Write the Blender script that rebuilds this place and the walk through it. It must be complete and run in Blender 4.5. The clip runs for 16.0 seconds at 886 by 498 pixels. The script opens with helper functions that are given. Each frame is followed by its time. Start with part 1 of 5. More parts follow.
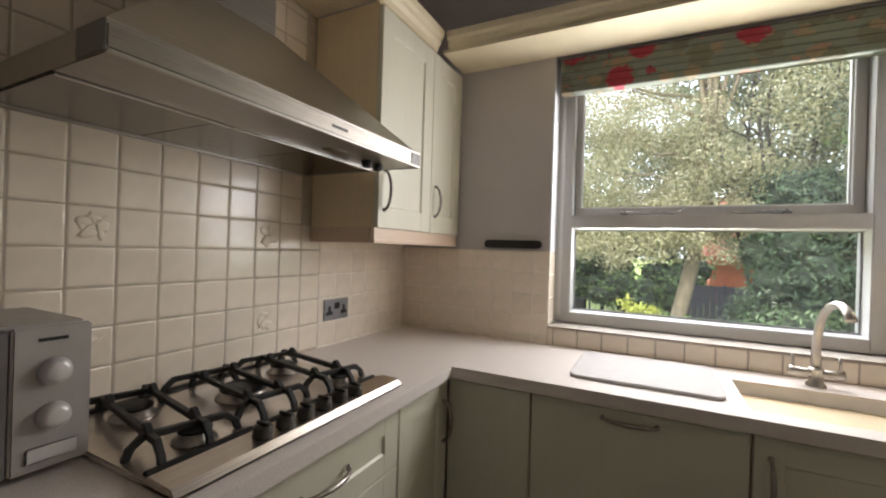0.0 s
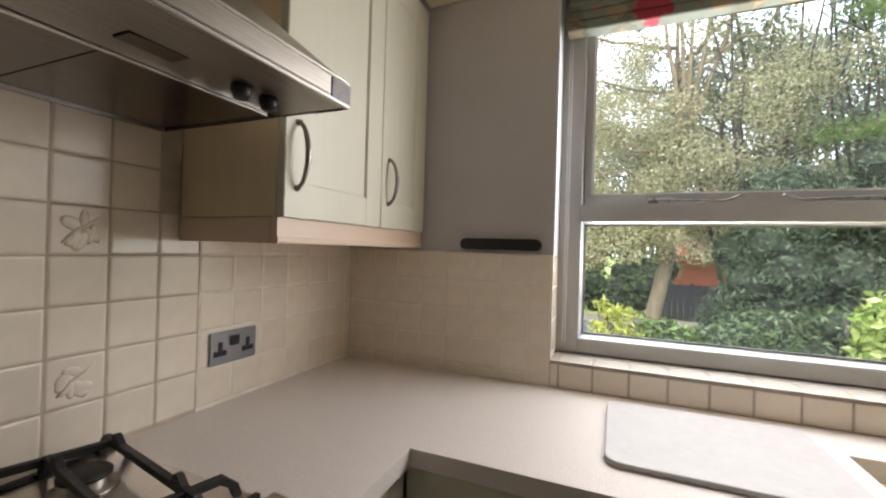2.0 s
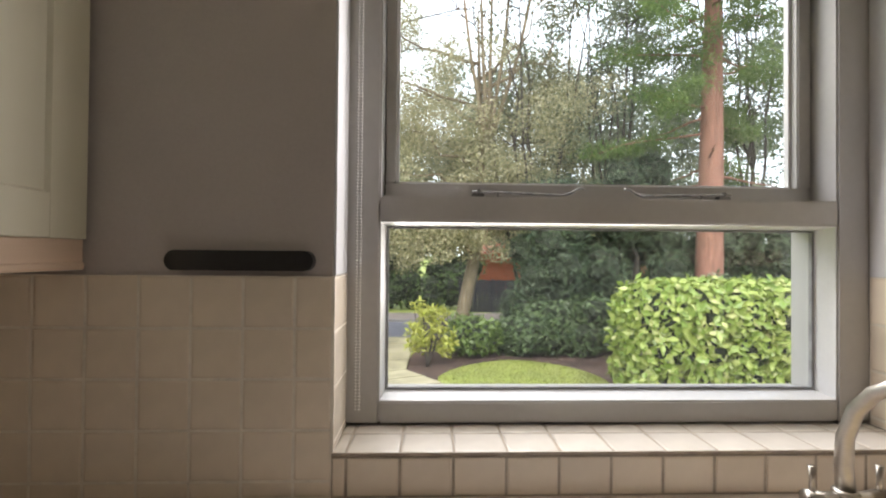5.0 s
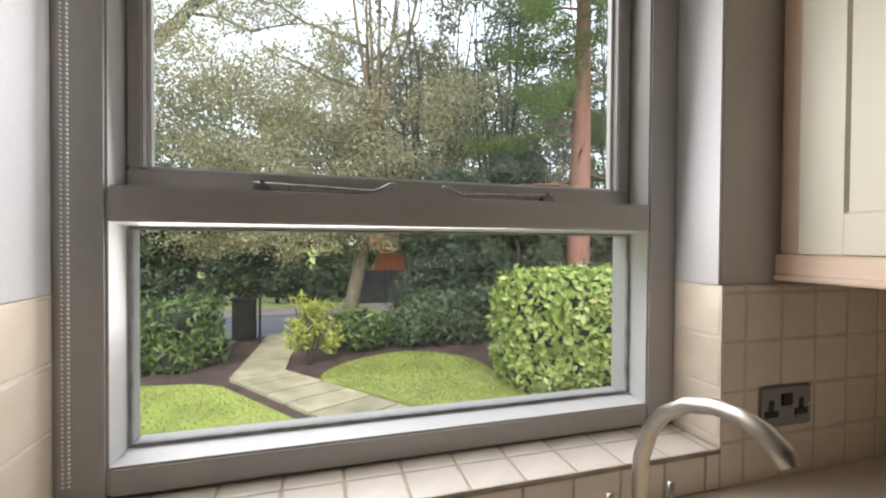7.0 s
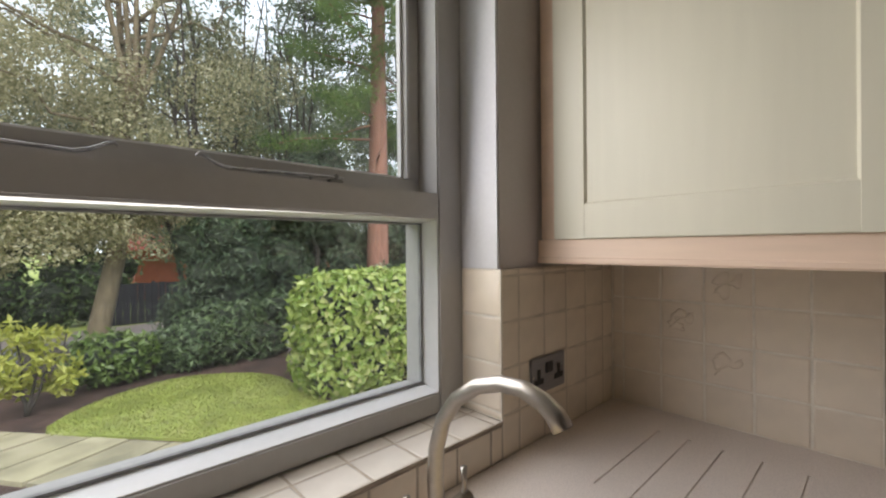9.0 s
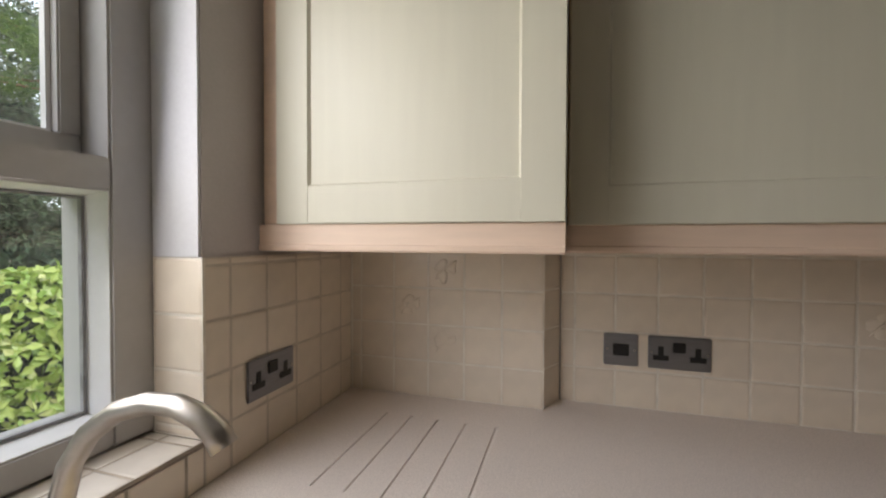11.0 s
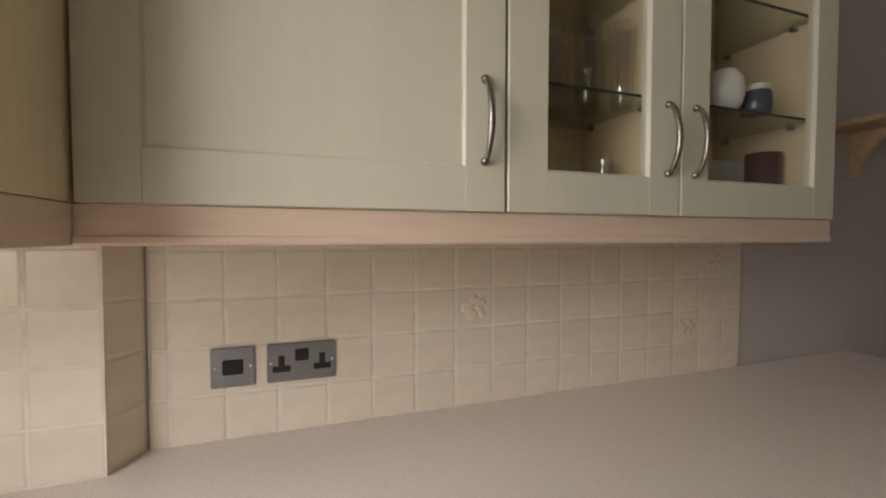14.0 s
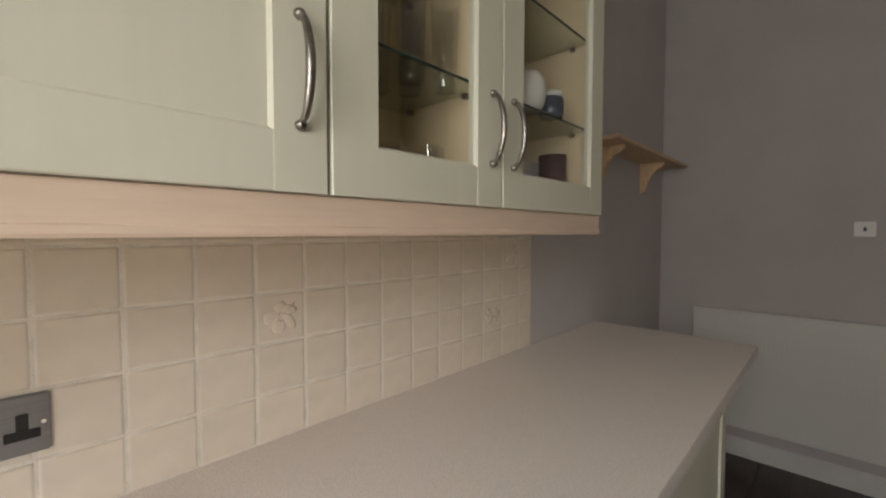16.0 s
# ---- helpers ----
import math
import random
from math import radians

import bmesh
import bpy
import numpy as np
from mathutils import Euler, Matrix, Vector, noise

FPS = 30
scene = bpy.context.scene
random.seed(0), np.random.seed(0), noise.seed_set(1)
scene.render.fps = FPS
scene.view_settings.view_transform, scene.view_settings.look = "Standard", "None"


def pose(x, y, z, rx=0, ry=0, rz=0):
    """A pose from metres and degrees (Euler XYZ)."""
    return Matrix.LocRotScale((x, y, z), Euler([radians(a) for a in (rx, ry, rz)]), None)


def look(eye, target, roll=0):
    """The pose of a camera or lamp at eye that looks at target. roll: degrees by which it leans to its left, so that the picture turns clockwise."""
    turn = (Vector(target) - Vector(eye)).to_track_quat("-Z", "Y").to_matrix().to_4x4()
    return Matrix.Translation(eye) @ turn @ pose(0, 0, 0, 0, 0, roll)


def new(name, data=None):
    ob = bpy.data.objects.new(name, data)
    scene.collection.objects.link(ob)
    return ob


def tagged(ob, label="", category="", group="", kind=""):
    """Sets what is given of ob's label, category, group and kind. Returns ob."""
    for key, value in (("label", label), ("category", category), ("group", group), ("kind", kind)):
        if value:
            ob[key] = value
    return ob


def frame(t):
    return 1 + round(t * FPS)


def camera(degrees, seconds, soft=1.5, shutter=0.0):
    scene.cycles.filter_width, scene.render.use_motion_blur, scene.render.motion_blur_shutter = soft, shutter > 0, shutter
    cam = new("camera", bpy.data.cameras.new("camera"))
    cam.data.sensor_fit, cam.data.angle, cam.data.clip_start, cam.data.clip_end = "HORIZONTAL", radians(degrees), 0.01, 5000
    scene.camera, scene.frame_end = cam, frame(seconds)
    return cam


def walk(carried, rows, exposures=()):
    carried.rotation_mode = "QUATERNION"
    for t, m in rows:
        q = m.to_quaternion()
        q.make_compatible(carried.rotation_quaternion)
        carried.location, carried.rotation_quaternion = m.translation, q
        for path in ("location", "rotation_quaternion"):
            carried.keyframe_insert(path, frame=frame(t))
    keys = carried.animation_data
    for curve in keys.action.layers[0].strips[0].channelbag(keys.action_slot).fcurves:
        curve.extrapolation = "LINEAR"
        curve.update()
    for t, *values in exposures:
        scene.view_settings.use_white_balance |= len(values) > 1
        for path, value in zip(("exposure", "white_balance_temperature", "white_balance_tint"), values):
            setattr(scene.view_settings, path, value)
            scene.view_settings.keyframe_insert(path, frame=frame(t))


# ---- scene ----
cam = camera(94.0, 16.0, soft=2.1)
PATH = [
    (0, (0.366, 2.392, 1.319), (-0.537, 4.177, 1.32), 1.8),
    (0.5, (0.317, 2.515, 1.318), (-0.573, 4.306, 1.315), 1.8),
    (1, (0.225, 2.662, 1.324), (-0.642, 4.465, 1.33), 1.8),
    (1.5, (0.176, 2.792, 1.326), (-0.657, 4.61, 1.333), 1.7),
    (2, (0.141, 2.919, 1.331), (-0.631, 4.765, 1.332), 1.7),
    (2.5, (0.115, 3.051, 1.338), (-0.557, 4.935, 1.348), 1.6),
    (3, (0.109, 3.139, 1.349), (-0.436, 5.063, 1.36), 1.5),
    (3.5, (0.12, 3.241, 1.352), (-0.295, 5.197, 1.361), 1.3),
    (4, (0.099, 3.34, 1.359), (-0.142, 5.325, 1.373), 1.0),
    (4.2, (0.094, 3.369, 1.361), (-0.075, 5.362, 1.383), 0.8),
    (6.3, (0.3, 3.569, 1.406), (0.651, 5.538, 1.388), 0.5),
    (6.5, (0.322, 3.579, 1.413), (0.721, 5.538, 1.381), 0.4),
    (7, (0.358, 3.603, 1.406), (0.908, 5.525, 1.378), 0.4),
    (7.5, (0.383, 3.641, 1.404), (1.118, 5.5, 1.373), 0.3),
    (8, (0.397, 3.675, 1.392), (1.347, 5.434, 1.367), 0.2),
    (8.5, (0.41, 3.688, 1.382), (1.587, 5.304, 1.356), 0.1),
    (8.7, (0.418, 3.686, 1.373), (1.674, 5.242, 1.359), -0.1),
    (10.8, (0.524, 3.614, 1.378), (2.397, 4.313, 1.313), -0.3),
    (11, (0.548, 3.624, 1.356), (2.462, 4.202, 1.315), 0.2),
    (11.5, (0.591, 3.583, 1.355), (2.555, 3.96, 1.311), 0.2),
    (12, (0.632, 3.53, 1.355), (2.623, 3.712, 1.31), 0.1),
    (12.5, (0.659, 3.469, 1.352), (2.659, 3.467, 1.304), 0.1),
    (13, (0.678, 3.412, 1.36), (2.666, 3.202, 1.297), -0.1),
    (13.5, (0.707, 3.369, 1.347), (2.66, 2.94, 1.297), 0.1),
    (14, (0.77, 3.351, 1.346), (2.657, 2.692, 1.283), 0.1),
    (14.5, (0.836, 3.347, 1.351), (2.624, 2.455, 1.28), 0.1),
    (15, (0.875, 3.336, 1.346), (2.54, 2.23, 1.273), 0.1),
    (15.5, (0.908, 3.327, 1.345), (2.431, 2.034, 1.262), 0.0),
    (16, (0.921, 3.312, 1.338), (2.292, 1.858, 1.256), 0.1),
]
EXPOSURES = [(0.0, 0.7, 6300, 12), (1.5, 0.62, 6300, 12), (3.0, 0.42, 6450, 13), (4.0, 0.2, 6600, 13), (6.5, -0.1, 6500, 13), (7.0, -0.22, 6450, 13), (8.5, -0.48, 6450, 13), (11.0, -0.2, 6350, 13), (12.0, 0.05, 6200, 13), (13.0, 0.25, 6450, 14), (14.0, 0.58, 6550, 12), (15.0, 0.78, 6400, 9), (16.0, 0.8, 6350, 9)]
walk(cam, [(t, look(eye, target, roll)) for t, eye, target, roll in PATH], EXPOSURES)

# ---- world and light ----
world = bpy.data.worlds.new("sky")
scene.world = world
world.use_nodes = True
wn = world.node_tree
sky = wn.nodes.new("ShaderNodeTexSky")
sky.sky_type, sky.sun_disc = "NISHITA", False
sky.sun_elevation, sky.sun_rotation = radians(48), radians(200)
sky.air_density, sky.dust_density = 1.0, 6.0
cloud = wn.nodes.new("ShaderNodeMixRGB")
cloud.inputs[0].default_value = 0.75
cloud.inputs[2].default_value = (10.6, 11.3, 12.3, 1)
wn.links.new(sky.outputs[0], cloud.inputs[1])
wn.links.new(cloud.outputs[0], wn.nodes["Background"].inputs[0])
wn.nodes["Background"].inputs[1].default_value = 0.28

sun_data = bpy.data.lights.new("sun", "SUN")
sun_data.energy, sun_data.angle, sun_data.color = 3.0, radians(40), (1.0, 0.98, 0.95)
sun = new("sun", sun_data)
sun.matrix_world = look((0, 0, 20), (0.3 * 20, 0.82 * 20, 20 - 20 * 1.0))

# sky light at the window: a pane of light in the opening, and the open sky up to the left above the trees
for lamp_name, size, size_y, watts, eye, target in (("window_daylight", 0.96, 0.86, 12.0, (0.54, 4.356, 1.68), (0.5, 3.4, 1.58)), ("sky_daylight", 1.8, 1.2, 34.0, (-0.2, 5.55, 2.75), (0.6, 4.0, 1.15))):
    day_data = bpy.data.lights.new(lamp_name, "AREA")
    day_data.shape, day_data.size, day_data.size_y, day_data.energy, day_data.color = "RECTANGLE", size, size_y, watts, (1.0, 0.957, 0.922)
    new(lamp_name, day_data).matrix_world = look(eye, target)

# ---- materials ----
MATS = {}


def mat(name, color, rough=0.5, metal=0.0, scale=8.0, var=0.08, bump=0.0, bump_scale=60.0, stretch=(1, 1, 1), coat=0.0, rnd=0.0, spec=0.5, second=None, second_at=0.6):
    """A surface: colour with two scales of noise, relief, and per-object variation."""
    if name in MATS:
        return MATS[name]
    m = bpy.data.materials.new(name)
    m.use_nodes = True
    nt = m.node_tree
    b = nt.nodes["Principled BSDF"]
    b.inputs["Roughness"].default_value, b.inputs["Metallic"].default_value = rough, metal
    b.inputs["Coat Weight"].default_value = coat
    b.inputs["Coat Roughness"].default_value = 0.08
    b.inputs["Specular IOR Level"].default_value = spec
    tc = nt.nodes.new("ShaderNodeTexCoord")
    mp = nt.nodes.new("ShaderNodeMapping")
    mp.inputs["Scale"].default_value = stretch
    nt.links.new(tc.outputs["Object"], mp.inputs[0])
    vec = mp.outputs[0]
    n1 = nt.nodes.new("ShaderNodeTexNoise")
    n1.inputs["Scale"].default_value, n1.inputs["Detail"].default_value = scale, 4
    nt.links.new(vec, n1.inputs["Vector"])
    n2 = nt.nodes.new("ShaderNodeTexNoise")
    n2.inputs["Scale"].default_value, n2.inputs["Detail"].default_value = bump_scale, 6
    nt.links.new(vec, n2.inputs["Vector"])
    add = nt.nodes.new("ShaderNodeMath")
    add.operation = "ADD"
    nt.links.new(n1.outputs[0], add.inputs[0])
    half = nt.nodes.new("ShaderNodeMath")
    half.operation = "MULTIPLY_ADD"
    half.inputs[1].default_value, half.inputs[2].default_value = 0.5, -0.25
    nt.links.new(n2.outputs[0], half.inputs[0])
    nt.links.new(half.outputs[0], add.inputs[1])
    ramp = nt.nodes.new("ShaderNodeValToRGB")
    lo, hi = [max(0, c * (1 - var)) for c in color], [min(1, c * (1 + var)) for c in color]
    ramp.color_ramp.elements[0].position, ramp.color_ramp.elements[1].position = 0.3, 0.7
    ramp.color_ramp.elements[0].color, ramp.color_ramp.elements[1].color = (*lo, 1), (*hi, 1)
    if second:
        e = ramp.color_ramp.elements.new(second_at)
        e.color = (*hi, 1)
        ramp.color_ramp.elements[2].position = min(1.0, second_at + 0.1)
        ramp.color_ramp.elements[2].color = (*second, 1)
    nt.links.new(add.outputs[0], ramp.inputs[0])
    out = ramp.outputs[0]
    if rnd:
        info = nt.nodes.new("ShaderNodeObjectInfo")
        mr = nt.nodes.new("ShaderNodeMapRange")
        mr.inputs["To Min"].default_value, mr.inputs["To Max"].default_value = 1 - rnd, 1 + rnd
        nt.links.new(info.outputs["Random"], mr.inputs["Value"])
        hsv = nt.nodes.new("ShaderNodeHueSaturation")
        nt.links.new(mr.outputs[0], hsv.inputs["Value"])
        nt.links.new(out, hsv.inputs["Color"])
        out = hsv.outputs[0]
    nt.links.new(out, b.inputs["Base Color"])
    if bump:
        bp = nt.nodes.new("ShaderNodeBump")
        bp.inputs["Strength"].default_value, bp.inputs["Distance"].default_value = bump, 0.004
        nt.links.new(n2.outputs[0], bp.inputs["Height"])
        nt.links.new(bp.outputs[0], b.inputs["Normal"])
    MATS[name] = m
    return m


def leaf_mat(name, color, other, rough=0.45, trans=0.25, third=None):
    """Leaves: colour varies from leaf to leaf, with light passing through."""
    m = bpy.data.materials.new(name)
    m.use_nodes = True
    nt = m.node_tree
    b = nt.nodes["Principled BSDF"]
    b.inputs["Roughness"].default_value = rough
    geo = nt.nodes.new("ShaderNodeNewGeometry")
    ramp = nt.nodes.new("ShaderNodeValToRGB")
    ramp.color_ramp.elements[0].color, ramp.color_ramp.elements[1].color = (*color, 1), (*other, 1)
    if third:
        e = ramp.color_ramp.elements.new(0.75)
        e.color = (*other, 1)
        ramp.color_ramp.elements[2].color = (*third, 1)
    nt.links.new(geo.outputs["Random Per Island"], ramp.inputs[0])
    nt.links.new(ramp.outputs[0], b.inputs["Base Color"])
    tr = nt.nodes.new("ShaderNodeBsdfTranslucent")
    nt.links.new(ramp.outputs[0], tr.inputs[0])
    mix = nt.nodes.new("ShaderNodeMixShader")
    mix.inputs[0].default_value = trans
    nt.links.new(b.outputs[0], mix.inputs[1])
    nt.links.new(tr.outputs[0], mix.inputs[2])
    nt.links.new(mix.outputs[0], nt.nodes["Material Output"].inputs[0])
    return m


def glass_mat(name, tint=(0.97, 0.985, 0.98), gloss=0.06, haze=0.0):
    """A thin pane: mostly clear, with a mirror gloss that grows at grazing angles."""
    m = bpy.data.materials.new(name)
    m.use_nodes = True
    nt = m.node_tree
    nt.nodes.remove(nt.nodes["Principled BSDF"])
    tr = nt.nodes.new("ShaderNodeBsdfTransparent")
    tr.inputs[0].default_value = (*tint, 1)
    gl = nt.nodes.new("ShaderNodeBsdfGlossy")
    gl.inputs["Roughness"].default_value = 0.02
    fr = nt.nodes.new("ShaderNodeLayerWeight")
    fr.inputs[0].default_value = 0.5
    steep = nt.nodes.new("ShaderNodeMath")
    steep.operation = "POWER"
    steep.inputs[1].default_value = 4.5
    nt.links.new(fr.outputs["Facing"], steep.inputs[0])
    mul = nt.nodes.new("ShaderNodeMath")
    mul.operation = "MULTIPLY_ADD"
    mul.inputs[1].default_value, mul.inputs[2].default_value = 0.7, gloss * 0.6
    nt.links.new(steep.outputs[0], mul.inputs[0])
    mix = nt.nodes.new("ShaderNodeMixShader")
    nt.links.new(mul.outputs[0], mix.inputs[0])
    nt.links.new(tr.outputs[0], mix.inputs[1])
    nt.links.new(gl.outputs[0], mix.inputs[2])
    out = mix.outputs[0]
    # pale translucent layer that imitates veiling glare over the view
    if haze:
        film = nt.nodes.new("ShaderNodeBsdfTranslucent")
        film.inputs[0].default_value = (0.8, 0.82, 0.84, 1)
        mottle = nt.nodes.new("ShaderNodeTexNoise")
        mottle.inputs["Scale"].default_value, mottle.inputs["Detail"].default_value = 4.0, 6
        amount = nt.nodes.new("ShaderNodeMapRange")
        amount.inputs["To Min"].default_value, amount.inputs["To Max"].default_value = haze * 0.5, haze * 1.6
        nt.links.new(mottle.outputs[0], amount.inputs["Value"])
        veil = nt.nodes.new("ShaderNodeMixShader")
        nt.links.new(amount.outputs[0], veil.inputs[0])
        nt.links.new(out, veil.inputs[1])
        nt.links.new(film.outputs[0], veil.inputs[2])
        out = veil.outputs[0]
    nt.links.new(out, nt.nodes["Material Output"].inputs[0])
    return m


def fabric_mat(name):
    """Printed roman blind cloth: sage green with tan leaves and red flowers."""
    m = bpy.data.materials.new(name)
    m.use_nodes = True
    nt = m.node_tree
    b = nt.nodes["Principled BSDF"]
    b.inputs["Roughness"].default_value = 0.9
    tc = nt.nodes.new("ShaderNodeTexCoord")

    def blot(scale, at, soft, seed):
        mp = nt.nodes.new("ShaderNodeMapping")
        mp.inputs["Location"].default_value = (seed, seed * 2, seed)
        mp.inputs["Scale"].default_value = (1, 0.6, 1.3)
        nt.links.new(tc.outputs["Object"], mp.inputs[0])
        wob = nt.nodes.new("ShaderNodeTexNoise")
        wob.inputs["Scale"].default_value = 30
        nt.links.new(mp.outputs[0], wob.inputs["Vector"])
        mixv = nt.nodes.new("ShaderNodeMixRGB")
        mixv.inputs[0].default_value = 0.05
        nt.links.new(mp.outputs[0], mixv.inputs[1])
        nt.links.new(wob.outputs["Color"], mixv.inputs[2])
        v = nt.nodes.new("ShaderNodeTexVoronoi")
        v.inputs["Scale"].default_value = scale
        nt.links.new(mixv.outputs[0], v.inputs["Vector"])
        r = nt.nodes.new("ShaderNodeMapRange")
        r.inputs["From Min"].default_value, r.inputs["From Max"].default_value = at + soft, at
        nt.links.new(v.outputs["Distance"], r.inputs["Value"])
        return r.outputs[0]

    col = None
    for scale, at, seed, c in ((9, 0.42, 0.3, (0.14, 0.14, 0.1)), (11, 0.3, 1.7, (0.25, 0.2, 0.13)), (5.2, 0.25, 4.1, (0.3, 0.03, 0.05)), (14, 0.16, 4.1, (0.3, 0.17, 0.13)), (7, 0.17, 8.8, (0.24, 0.035, 0.05))):
        mix = nt.nodes.new("ShaderNodeMixRGB")
        nt.links.new(blot(scale, at, 0.04, seed), mix.inputs[0])
        mix.inputs[1].default_value = (0.17, 0.19, 0.155, 1)
        mix.inputs[2].default_value = (*c, 1)
        if col:
            nt.links.new(col, mix.inputs[1])
        col = mix.outputs[0]
    nt.links.new(col, b.inputs["Base Color"])
    n = nt.nodes.new("ShaderNodeTexNoise")
    n.inputs["Scale"].default_value = 900
    bp = nt.nodes.new("ShaderNodeBump")
    bp.inputs["Strength"].default_value, bp.inputs["Distance"].default_value = 0.4, 0.001
    nt.links.new(tc.outputs["Object"], n.inputs["Vector"])
    nt.links.new(n.outputs[0], bp.inputs["Height"])
    nt.links.new(bp.outputs[0], b.inputs["Normal"])
    return m


PAINT_GREY = mat("grey_wall_paint", (0.53, 0.49, 0.48), 0.85, scale=3, var=0.05, bump=0.12, bump_scale=160)
# bluish pale tone: the sky's light on the reveal, put into the colour
PAINT_REVEAL = mat("skylit_reveal_tone", (0.62, 0.62, 0.64), 0.7, scale=3, var=0.05, bump=0.1, bump_scale=120)
CEIL = mat("white_ceiling_paint", (0.78, 0.77, 0.74), 0.9, scale=2, var=0.03, bump=0.1, bump_scale=90)
TILE = mat("cream_glazed_tile", (0.8, 0.705, 0.58), 0.22, scale=14, var=0.04, bump=0.1, bump_scale=16, coat=0.12, rnd=0.035)
TILE_SILL = mat("cream_sill_tile", (0.7, 0.65, 0.58), 0.22, scale=14, var=0.06, bump=0.22, bump_scale=16, coat=0.3, rnd=0.05)
GROUT = mat("grey_beige_grout", (0.5, 0.43, 0.33), 0.9, scale=20, var=0.15, bump=0.3, bump_scale=300)
GROUT_SILL = mat("dingy_sill_grout", (0.42, 0.36, 0.29), 0.9, scale=20, var=0.2, bump=0.3, bump_scale=300)
GROUT_MID = mat("beige_grout", (0.6, 0.53, 0.43), 0.9, scale=20, var=0.12, bump=0.3, bump_scale=300)
GROUT_PALE = mat("pale_grout", (0.8, 0.74, 0.64), 0.9, scale=20, var=0.12, bump=0.3, bump_scale=300)
DOOR = mat("cream_painted_door", (0.68, 0.655, 0.53), 0.42, scale=6, var=0.03, bump=0.05, bump_scale=50, stretch=(1, 1, 0.08))
CARCASS = mat("cream_melamine", (0.8, 0.655, 0.43), 0.5, scale=5, var=0.05, bump=0.08, bump_scale=80, stretch=(1, 1, 0.1))
BEECH = mat("pale_beech_trim", (0.74, 0.57, 0.44), 0.4, scale=10, var=0.07, bump=0.08, bump_scale=90, stretch=(0.1, 0.1, 1))
CREAM_TRIM = mat("cream_cornice", (0.78, 0.68, 0.48), 0.42, scale=9, var=0.05, bump=0.06, bump_scale=80)
WORKTOP = mat("speckled_stone_worktop", (0.74, 0.67, 0.62), 0.5, scale=420, var=0.17, bump=0.05, bump_scale=900)
WORKTOP.node_tree.nodes["Principled BSDF"].inputs["Specular IOR Level"].default_value = 0.35
SINK_WHITE = mat("white_composite", (0.66, 0.63, 0.61), 0.35, scale=30, var=0.04, bump=0.03, bump_scale=300)
BOARD_WHITE = mat("off_white_board", (0.52, 0.495, 0.48), 0.4, scale=40, var=0.05, bump=0.1, bump_scale=300)
STEEL = mat("brushed_steel", (0.44, 0.41, 0.375), 0.34, 1.0, scale=12, var=0.1, bump=0.06, bump_scale=120, stretch=(30, 1, 30))
STEEL_DARK = mat("dull_filter_steel", (0.2, 0.18, 0.16), 0.18, 1.0, scale=9, var=0.25, bump=0.1, bump_scale=200)
PLATE = mat("brushed_grey_plate", (0.3, 0.3, 0.31), 0.42, 1.0, scale=20, var=0.08, bump=0.05, bump_scale=200, stretch=(1, 1, 25))
SILVER = mat("silver_plastic", (0.6, 0.58, 0.56), 0.35, 0.2, scale=20, var=0.05)
CHROME = mat("polished_chrome", (0.75, 0.74, 0.72), 0.12, 1.0, scale=10, var=0.05)
PEWTER = mat("aged_pewter", (0.33, 0.3, 0.27), 0.32, 1.0, scale=60, var=0.2, bump=0.08, bump_scale=200)
TAP_STEEL = mat("satin_nickel", (0.5, 0.47, 0.43), 0.33, 1.0, scale=40, var=0.08)
IRON = mat("black_cast_iron", (0.02, 0.019, 0.018), 0.55, scale=60, var=0.3, bump=0.25, bump_scale=300)
BLACK = mat("black_plastic", (0.012, 0.012, 0.013), 0.4, scale=30, var=0.2)
DULL = mat("dull_grey_metal", (0.22, 0.215, 0.21), 0.45, 0.9, scale=60, var=0.2)
STAY_METAL = mat("worn_bright_metal", (0.42, 0.41, 0.4), 0.35, 0.95, scale=60, var=0.25)
HOB_STEEL = mat("bright_brushed_steel", (0.62, 0.56, 0.5), 0.3, 1.0, scale=12, var=0.12, bump=0.05, bump_scale=120, stretch=(30, 1, 30))
# hood steel darkened in colour for the shade on its underside
HOOD_UNDER = mat("shade_toned_steel", (0.17, 0.15, 0.13), 0.22, 1.0, scale=12, var=0.2, bump=0.05, bump_scale=120, stretch=(30, 1, 30))
# same steel, with shade and the dark hob's reflection put into the colour
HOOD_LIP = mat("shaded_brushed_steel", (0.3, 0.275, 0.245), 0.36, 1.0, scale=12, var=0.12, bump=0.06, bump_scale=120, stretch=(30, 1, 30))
KNOB = mat("graphite_knob", (0.07, 0.065, 0.06), 0.35, 0.6, scale=30, var=0.2)
MW = mat("silver_grey_plastic", (0.4, 0.38, 0.36), 0.42, 0.3, scale=20, var=0.06, bump=0.05, bump_scale=400)
MW_DARK = mat("dark_grey_plastic", (0.16, 0.15, 0.145), 0.35, 0.2, scale=20, var=0.08)
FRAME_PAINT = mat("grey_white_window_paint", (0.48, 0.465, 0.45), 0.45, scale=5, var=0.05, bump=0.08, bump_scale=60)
# pale bead paint, its colour raised to stand in for strong sky light
BEAD_PAINT = mat("skylit_glazing_bead", (0.8, 0.8, 0.8), 0.4, scale=5, var=0.04)
GASKET = mat("grey_glazing_seal", (0.3, 0.3, 0.3), 0.6, scale=30, var=0.2)
RAD = mat("white_enamel", (0.72, 0.7, 0.66), 0.4, scale=5, var=0.03)
SKIRT = mat("white_gloss_skirting", (0.7, 0.68, 0.66), 0.35, scale=5, var=0.04)
